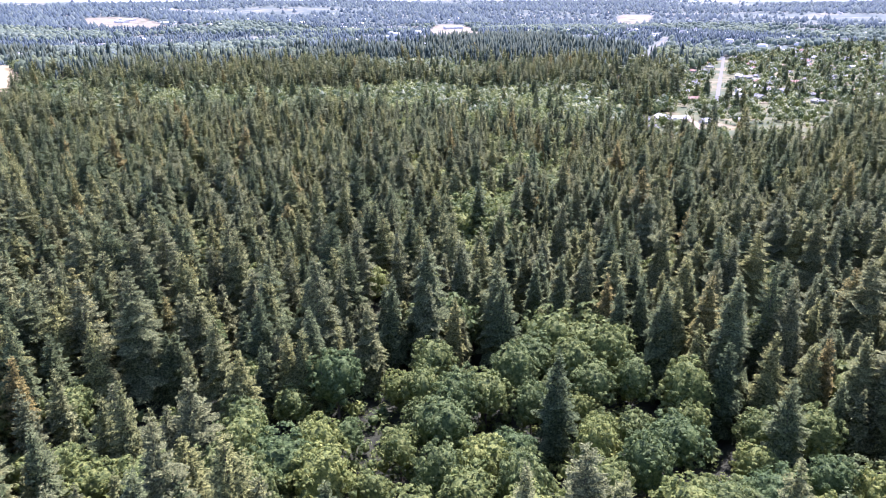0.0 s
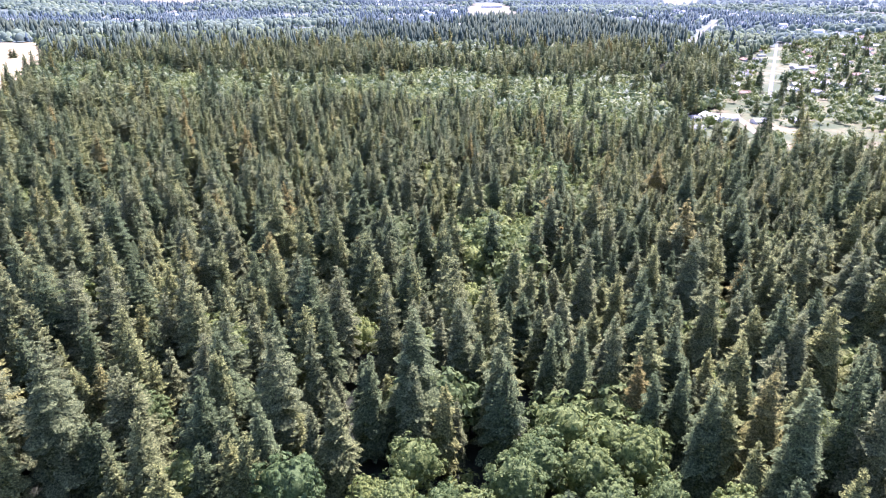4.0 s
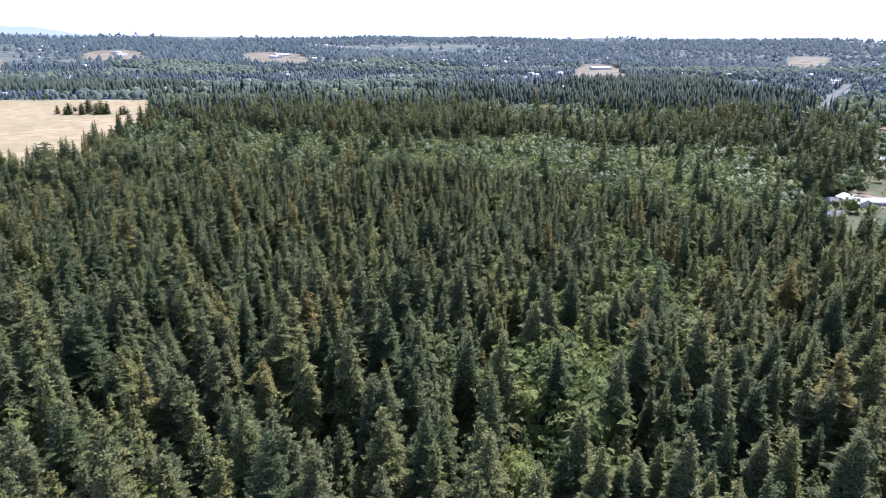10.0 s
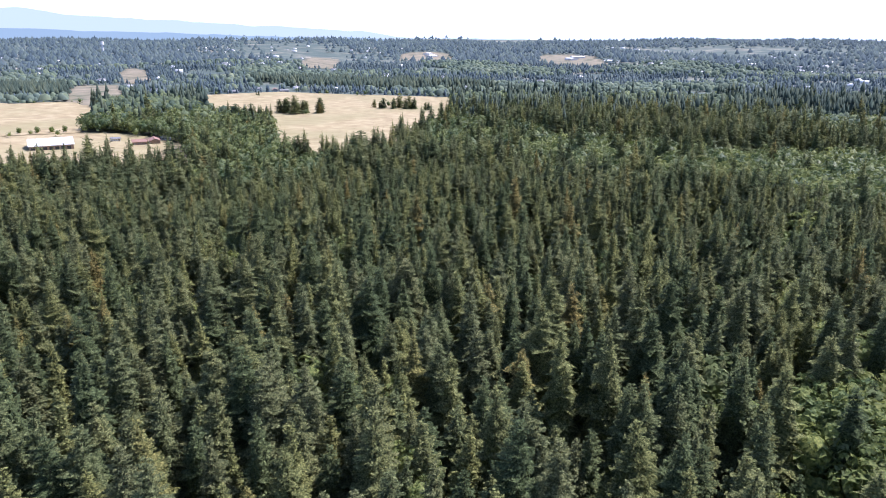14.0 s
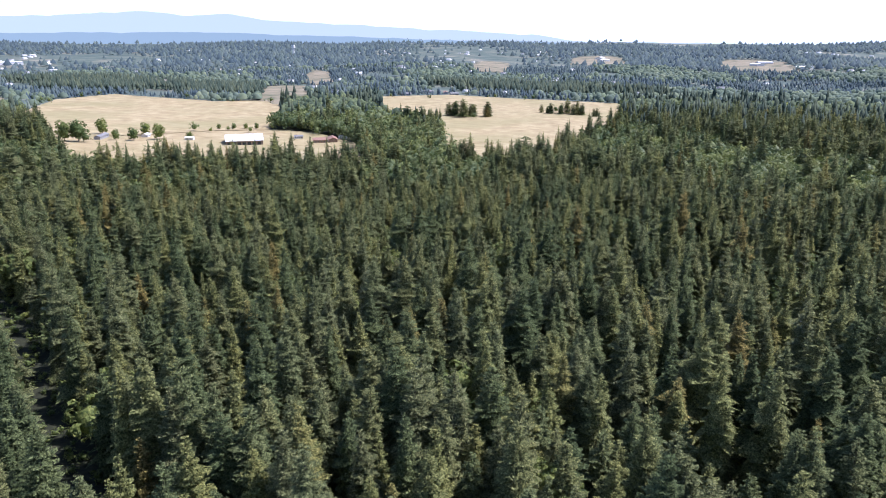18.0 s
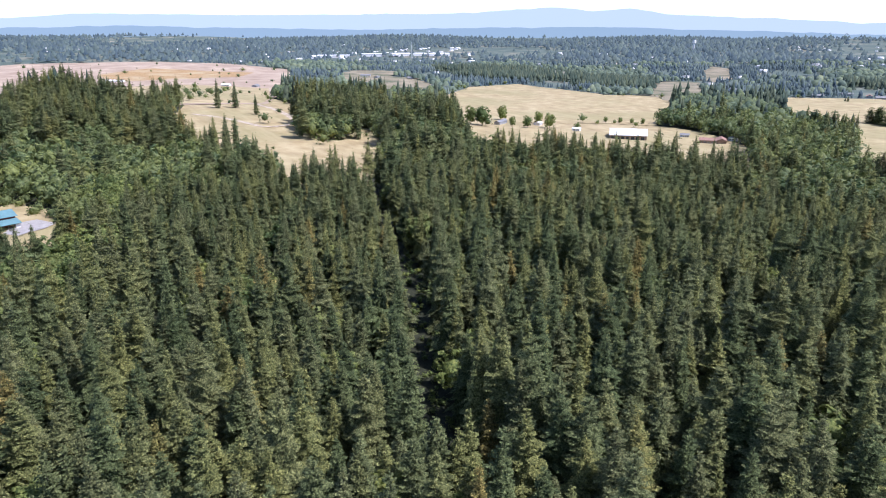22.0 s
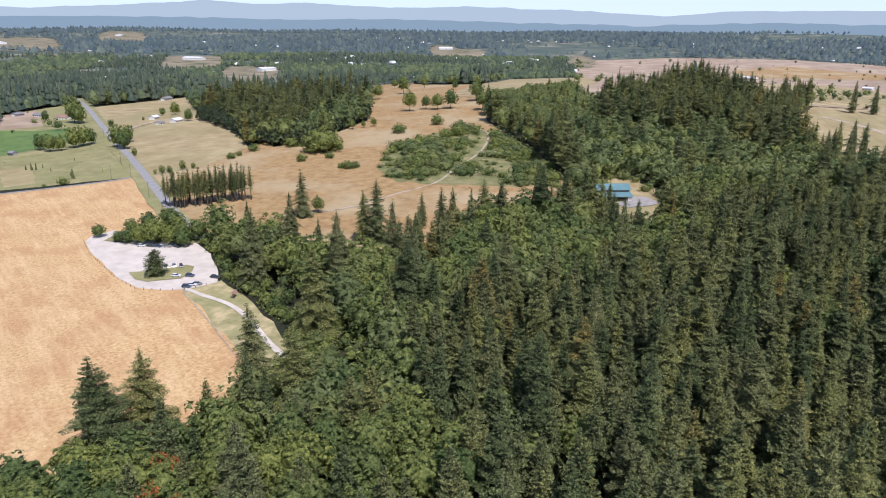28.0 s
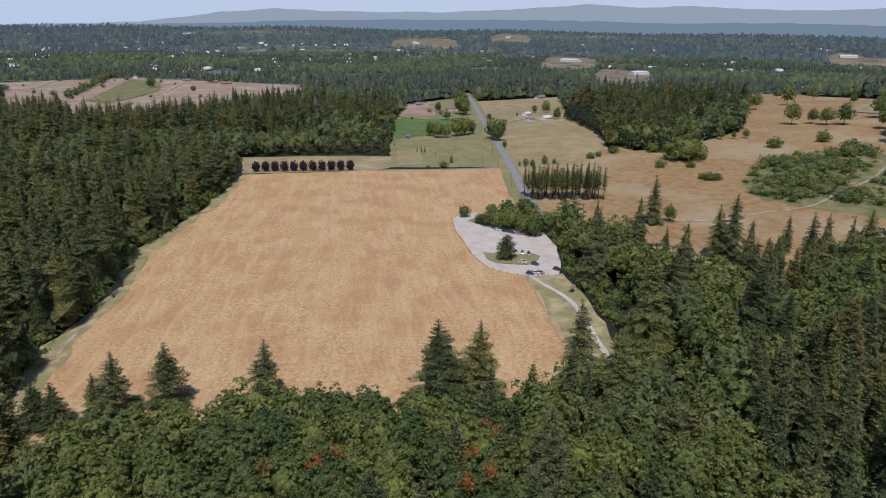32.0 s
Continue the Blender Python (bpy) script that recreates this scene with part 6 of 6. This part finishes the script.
# garden trees of the town
x, y = grid(100, 1150, 450, 1850, 9.5, seed=61)
g = np.random.default_rng(62)
keep = inside(TOWN, x, y) & ~inside(FIELD_STRIP, x, y) & ~inside(TOWN_LAWN, x, y) & ~inside(PALE_PLOT, x, y) & ~inside(GREEN_STRIP, x, y) & (near_line(TOWN_ROAD, x, y) > 10) & (near_line(TOWN_LANE, x, y) > 10) & (near_line(TOWN_DRIVE, x, y) > 9)
for hx, hy in HOUSES_9 + HOUSES_0 + spots:
    keep &= np.hypot(x - hx, y - hy) > 12
keep &= g.random(x.shape) < np.where(inside(SUBURB, x, y), 0.5, 0.38) * np.where(inside(GARDENS, x, y), 0.85, 1.2)
hh = g.uniform(5, 15, x.shape)
scatter("garden_trees", leaf_low, rows_of(x, y, hh, hh * 1.1, 63)[keep & (np.sin(x * 3.1 + y * 1.7) > -0.2)], [M["wood_leaf"]], "green garden trees between the town houses", "trees", 64)
scatter("pale_garden_trees", leaf_low, rows_of(x, y, hh * 0.8, hh, 67)[keep & (np.sin(x * 3.1 + y * 1.7) <= -0.2)], [M["scrub"]], "pale green garden trees between the town houses", "trees", 68)
keep &= (g.random(x.shape) < 0.10) & (y > 760)
hh = g.uniform(14, 27, x.shape)
scatter("garden_firs", firs_low, rows_of(x, y, hh, hh * 1.35, 65)[keep], [M["fir"]], "dark firs between the town houses", "trees", 66)
# thicket before the town
for spots_far, words in ((SHEDS_9, "long pale warehouse far off in the town"), (SHEDS_19, "long white-roofed shed far off in the plain"), (SHEDS_32, "pale building on a far clearing")):
    for k, (x, y) in enumerate(spots_far):
        house(x, y, 60 - 8 * (k % 3), 26, 7, 3, 20 + 31 * k, "white_wall", "white_roof", words, name="warehouse", windows=3, chimney=False, category="warehouse", group="far warehouses")
# barn with a raised middle and lower wings
barn = thing("barn", pose(-397, -66, float(height(-397, -66)) - 0.2, 0, 0, 132), "red-walled barn with stepped teal metal roofs", "barn")
house_like = solid([(-11, -6, 0), (11, -6, 0), (11, 6, 0), (-11, 6, 0), (-11, -6, 6.4), (11, -6, 6.4), (11, 6, 6.4), (-11, 6, 6.4), (-11, 0, 8.8), (11, 0, 8.8)],
                   [(0, 1, 5, 4), (2, 3, 7, 6), (1, 2, 6, 9, 5), (3, 0, 4, 8, 7), (0, 3, 2, 1), (4, 5, 9, 8), (6, 7, 8, 9)])
part("wall", house_like, M["red_wall"], barn)
for side in (-1, 1):
    part("upper_roof", solid([(-12, 0, 8.9), (12, 0, 8.9), (12, 7 * side, 6.1), (-12, 7 * side, 6.1), (-12, 0, 9.15), (12, 0, 9.15), (12, 7 * side, 6.35), (-12, 7 * side, 6.35)],
                             [(0, 1, 2, 3), (4, 5, 6, 7), (0, 1, 5, 4), (1, 2, 6, 5), (2, 3, 7, 6), (3, 0, 4, 7)]), M["teal_roof"], barn)
    part("lower_roof", solid([(-11.5, 6.05 * side, 4.9), (11.5, 6.05 * side, 4.9), (11.5, 13 * side, 3.1), (-11.5, 13 * side, 3.1), (-11.5, 6.05 * side, 5.15), (11.5, 6.05 * side, 5.15), (11.5, 13 * side, 3.35), (-11.5, 13 * side, 3.35)],
                             [(0, 1, 2, 3), (4, 5, 6, 7), (0, 1, 5, 4), (1, 2, 6, 5), (2, 3, 7, 6), (3, 0, 4, 7)]), M["teal_roof"], barn)
    part("wing_wall", solid([(-11, 6.1 * side, 0), (-11, 12.2 * side, 0), (-11, 12.2 * side, 3.2), (-11, 6.1 * side, 4.8), (-10.8, 6.1 * side, 0), (-10.8, 12.2 * side, 0), (-10.8, 12.2 * side, 3.2), (-10.8, 6.1 * side, 4.8)],
                            [(0, 1, 2, 3), (4, 5, 6, 7), (0, 1, 5, 4), (1, 2, 6, 5), (2, 3, 7, 6), (3, 0, 4, 7)]), M["red_wall"], barn)
    part("wing_wall", boxed(8.5, 11, 11.9 * side - 0.1, 11.9 * side + 0.1, 0, 3.2), M["white_wall"], barn, "white boarded end of the barn wing")
    for k in range(6):
        part("post", boxed(-10 + 3.6 * k, -9.7 + 3.6 * k, 12 * side - 0.15, 12 * side + 0.15, 0, 3.3), M["wood"], barn)
part("door", boxed(11.0, 11.12, -2, 2, 0, 4), M["white_wall"], barn)
patch("barn_yard", [(-384, -56), (-404, -54), (-410, -46), (-402, -34), (-392, -37), (-380, -46)], M["yard_gravel"], "grey gravel yard in front of the barn", 0.5, category="yard")

# white riding hall
hall = thing("riding_hall", pose(-730, 470, float(height(-730, 470)) - 0.2, 0, 0, 66), "large riding hall with a low white metal roof", "hall")
L, D, H, T = 20, 19, 5.0, 10.0
part("wall", solid([(-L, -D, 0), (L, -D, 0), (L, D, 0), (-L, D, 0), (-L, -D, H), (L, -D, H), (L, D, H), (-L, D, H), (-L, 0, T), (L, 0, T)],
                   [(0, 1, 5, 4), (2, 3, 7, 6), (1, 2, 6, 9, 5), (3, 0, 4, 8, 7), (0, 3, 2, 1), (4, 5, 9, 8), (6, 7, 8, 9)]), M["brown_wall"], hall)
for side in (-1, 1):
    for k in range(8):
        a0, a1 = -L - 1 + 5.25 * k, -L - 1 + 5.25 * (k + 1) - 0.08
        part("roof_panel", solid([(a0, 0.02 * side, T + 0.1), (a1, 0.02 * side, T + 0.1), (a1, 20.6 * side, H - 0.1), (a0, 20.6 * side, H - 0.1), (a0, 0.02 * side, T + 0.35), (a1, 0.02 * side, T + 0.35), (a1, 20.6 * side, H + 0.15), (a0, 20.6 * side, H + 0.15)],
                                 [(0, 1, 2, 3), (4, 5, 6, 7), (0, 1, 5, 4), (1, 2, 6, 5), (2, 3, 7, 6), (3, 0, 4, 7)]), M["white_roof"], hall)
    for k in range(7):
        part("bay_opening", boxed(-18.6 + 5.4 * k, -15 + 5.4 * k, side * D - 0.05, side * D + 0.08, 0.2, 3.6), M["glass"], hall)

# ---------------------------------------------------------------- cars, poles, kiosk
def car(paint, label, tall=1.5):
    e = thing("car", Matrix(), label, "car", "cars in the parking lot")
    side = [(-2.15, 0.35), (-2.2, 0.75), (-2.0, 0.95), (1.2, 0.98), (2.0, 0.85), (2.2, 0.6), (2.15, 0.35)]
    n = len(side)
    bm = solid([(x, s * 0.88, z) for s in (-1, 1) for x, z in side], [tuple(range(n)), tuple(range(2 * n - 1, n - 1, -1))] + [(k, (k + 1) % n, n + (k + 1) % n, n + k) for k in range(n)])
    bmesh.ops.bevel(bm, geom=bm.edges[:], offset=0.05, segments=1, affect="EDGES")
    part("body", bm, M[paint], e)
    part("window_band", solid([(-1.75, -0.8, 0.96), (1.0, -0.8, 0.96), (1.0, 0.8, 0.96), (-1.75, 0.8, 0.96), (-1.45, -0.66, tall - 0.06), (0.35, -0.66, tall - 0.06), (0.35, 0.66, tall - 0.06), (-1.45, 0.66, tall - 0.06)],
                              [(0, 1, 5, 4), (1, 2, 6, 5), (2, 3, 7, 6), (3, 0, 4, 7), (4, 5, 6, 7), (0, 3, 2, 1)]), M["glass"], e)
    part("roof", boxed(-1.47, 0.37, -0.67, 0.67, tall - 0.06, tall + 0.02, bevel=0.03), M[paint], e)
    for wx in (-1.35, 1.35):
        for s in (-1, 1):
            bm = bmesh.new()
            bmesh.ops.create_cone(bm, cap_ends=True, segments=14, radius1=0.34, radius2=0.34, depth=0.24, matrix=pose(wx, s * 0.78, 0.34, 90))
            wheel = part("wheel", bm, M["rubber"], e)
            bm = bmesh.new()
            bmesh.ops.create_cone(bm, cap_ends=True, segments=10, radius1=0.2, radius2=0.2, depth=0.26, matrix=pose(wx, s * 0.785, 0.34, 90))
            part("rim", bm, M["car_grey"], wheel)
    for s in (-0.6, 0.6):
        part("headlight", boxed(2.12, 2.21, s - 0.16, s + 0.16, 0.58, 0.72), M["white_wall"], e)
        part("tail_light", boxed(-2.24, -2.14, s - 0.14, s + 0.14, 0.68, 0.82), M["red_wall"], e)
    return e


CARS_BY = [car("car_white", "white parked car on the pale gravel lot"), car("car_dark", "dark parked car on the pale gravel lot"), car("car_grey", "silver parked car on the pale gravel lot"), car("car_blue", "dark blue parked car on the gravel lot", 1.65)]
for k, ((x, y), c) in enumerate(zip(CARS, (1, 2, 1, 0, 3, 3, 0, 2, 1, 0, 1, 3, 2, 1))):
    t = 62 + (k * 37 % 9) if k < 3 else 112 + (k * 23 % 14)
    m = pose(x, y, float(height(x, y)) + 0.42, 0, 0, t)
    e = CARS_BY[c]
    if e.name in first_use:
        copy_thing(e, m)
    else:
        first_use.add(e.name)
        e.matrix_basis = m


def pole(x, y, turn):
    e = thing("utility_pole", pose(x, y, float(height(x, y)), 0, 0, turn), "weathered wooden utility pole beside the road", "utility pole", "poles along the road")
    bm = bmesh.new()
    bmesh.ops.create_cone(bm, cap_ends=True, segments=8, radius1=0.19, radius2=0.12, depth=11, matrix=pose(0, 0, 5.5))
    part("post", bm, M["wood"], e)
    part("crossarm", boxed(-1.2, 1.2, -0.08, 0.08, 10.1, 10.3), M["wood"], e)
    for s in (-1, -0.4, 0.4, 1):
        part("insulator", boxed(s - 0.06, s + 0.06, -0.06, 0.06, 10.3, 10.5), M["glass"], e)


for k, (x, y) in enumerate(POLES):
    pole(x + 4.5, y + 1, 70)

def bollard(x, y):
    e = thing("wooden_post", pose(x, y, float(height(x, y)), 0, 0, 20), "short weathered wooden post at the lot edge", "post", "posts round the parking lot")
    part("post", boxed(-0.12, 0.12, -0.12, 0.12, 0, 1.3, bevel=0.02), M["wood"], e)
    part("cap", boxed(-0.14, 0.14, -0.14, 0.14, 1.3, 1.36), M["snag"], e)


ring = LOT[2:9]
for (ax, ay), (bx2, by2) in zip(ring, ring[1:]):
    n = max(1, int(math.hypot(bx2 - ax, by2 - ay) / 4))
    for k in range(n):
        bollard(ax + (bx2 - ax) * k / n + 1.2, ay + (by2 - ay) * k / n)

kx, ky = KIOSK[0]
kiosk = thing("kiosk", pose(kx, ky, float(height(kx, ky)), 0, 0, 30), "small brown roofed notice kiosk beside the path", "kiosk")
for s in (-1.3, 1.3):
    part("post", boxed(s - 0.1, s + 0.1, -0.1, 0.1, 0, 2.6), M["wood"], kiosk)
part("board", boxed(-1.2, 1.2, -0.05, 0.05, 0.9, 2.1), M["brown_wall"], kiosk)
for side in (-1, 1):
    part("roof_slope", solid([(-1.9, 0, 3.1), (1.9, 0, 3.1), (1.9, 1.1 * side, 2.5), (-1.9, 1.1 * side, 2.5), (-1.9, 0, 3.2), (1.9, 0, 3.2), (1.9, 1.1 * side, 2.6), (-1.9, 1.1 * side, 2.6)],
                             [(0, 1, 2, 3), (4, 5, 6, 7), (0, 1, 5, 4), (1, 2, 6, 5), (2, 3, 7, 6), (3, 0, 4, 7)]), M["brown_roof"], kiosk)

# far industry: long sheds, a mast and a water tower
for (x, y), long_ in zip([(-2680, 192), (-2671, 340), (-2658, 466), (-2641, 581)], (120, 90, 130, 80)):
    house(x, y, long_, 34, 9, 2.5, 96, "white_wall", "white_roof", "long white industrial shed far off in the plain", name="warehouse", windows=4, chimney=False, category="warehouse", group="far warehouses")
mx, my = (-2557, 469)
mast = thing("mast", pose(mx, my, float(height(mx, my))), "thin pale mast rising above far sheds", "mast")
for k in range(4):
    bm = bmesh.new()
    bmesh.ops.create_cone(bm, cap_ends=True, segments=8, radius1=1.6 - 0.3 * k, radius2=1.3 - 0.3 * k, depth=14, matrix=pose(0, 0, 7 + 14 * k))
    part("section", bm, M["white_wall"], mast)
tx, ty = (-2855, 1738)
tower = thing("water_tower", pose(tx, ty, float(height(tx, ty))), "small white water tower on a far wooded rise", "tower")
bm = bmesh.new()
bmesh.ops.create_cone(bm, cap_ends=True, segments=12, radius1=5.0, radius2=4.0, depth=34, matrix=pose(0, 0, 17))
part("shaft", bm, M["white_wall"], tower)
bm = bmesh.new()
bmesh.ops.create_cone(bm, cap_ends=True, segments=14, radius1=9.0, radius2=7.5, depth=13, matrix=pose(0, 0, 40))
part("tank", bm, M["white_wall"], tower)

# distant roofs
bv = np.array([(-.5, -.3, 0), (.5, -.3, 0), (.5, .3, 0), (-.5, .3, 0), (-.5, -.3, .3), (.5, -.3, .3), (.5, .3, .3), (-.5, .3, .3), (-.5, 0, .5), (.5, 0, .5)])
bf = np.array([(0, 1, 5), (0, 5, 4), (2, 3, 7), (2, 7, 6), (1, 2, 6), (1, 6, 5), (3, 0, 4), (3, 4, 7), (4, 5, 9), (4, 9, 8), (6, 7, 8), (6, 8, 9), (5, 6, 9), (7, 4, 8)])
bi = np.array([0] * 8 + [1] * 4 + [0] * 2)
rt = np.random.default_rng(91)
x, y = stand(58, 900, 3600, 92)
az = np.degrees(np.arctan2(-(x - CX), y - CY)) % 360
rr_ = np.hypot(x - CX, y - CY)
town_like = 0.03 + 0.18 * (np.sin(x / 420 + 2) * np.sin(y / 380 + 1) > 0.1) + 0.4 * (((az > 318) | (az < 10)) & (rr_ < 2300))
keep = rt.random(x.shape) < town_like * 0.8
x, y = x[keep], y[keep]
s = rt.uniform(10, 20, x.shape)
for name, roof, sel in (("distant_houses", "grey_roof", rt.random(x.shape) < 0.5), ("distant_pale_houses", "white_roof", None)):
    if sel is None:
        sel = ~last_sel
    last_sel = sel
    q = rows_of(x, y, s * 0.75, s, 93)[sel]
    q[:, 2] += 4
    scatter(name, [(bv, bf, bi)], q, [M["white_wall"], M[roof]], "scattered far-off houses with pale walls", "houses", 94)
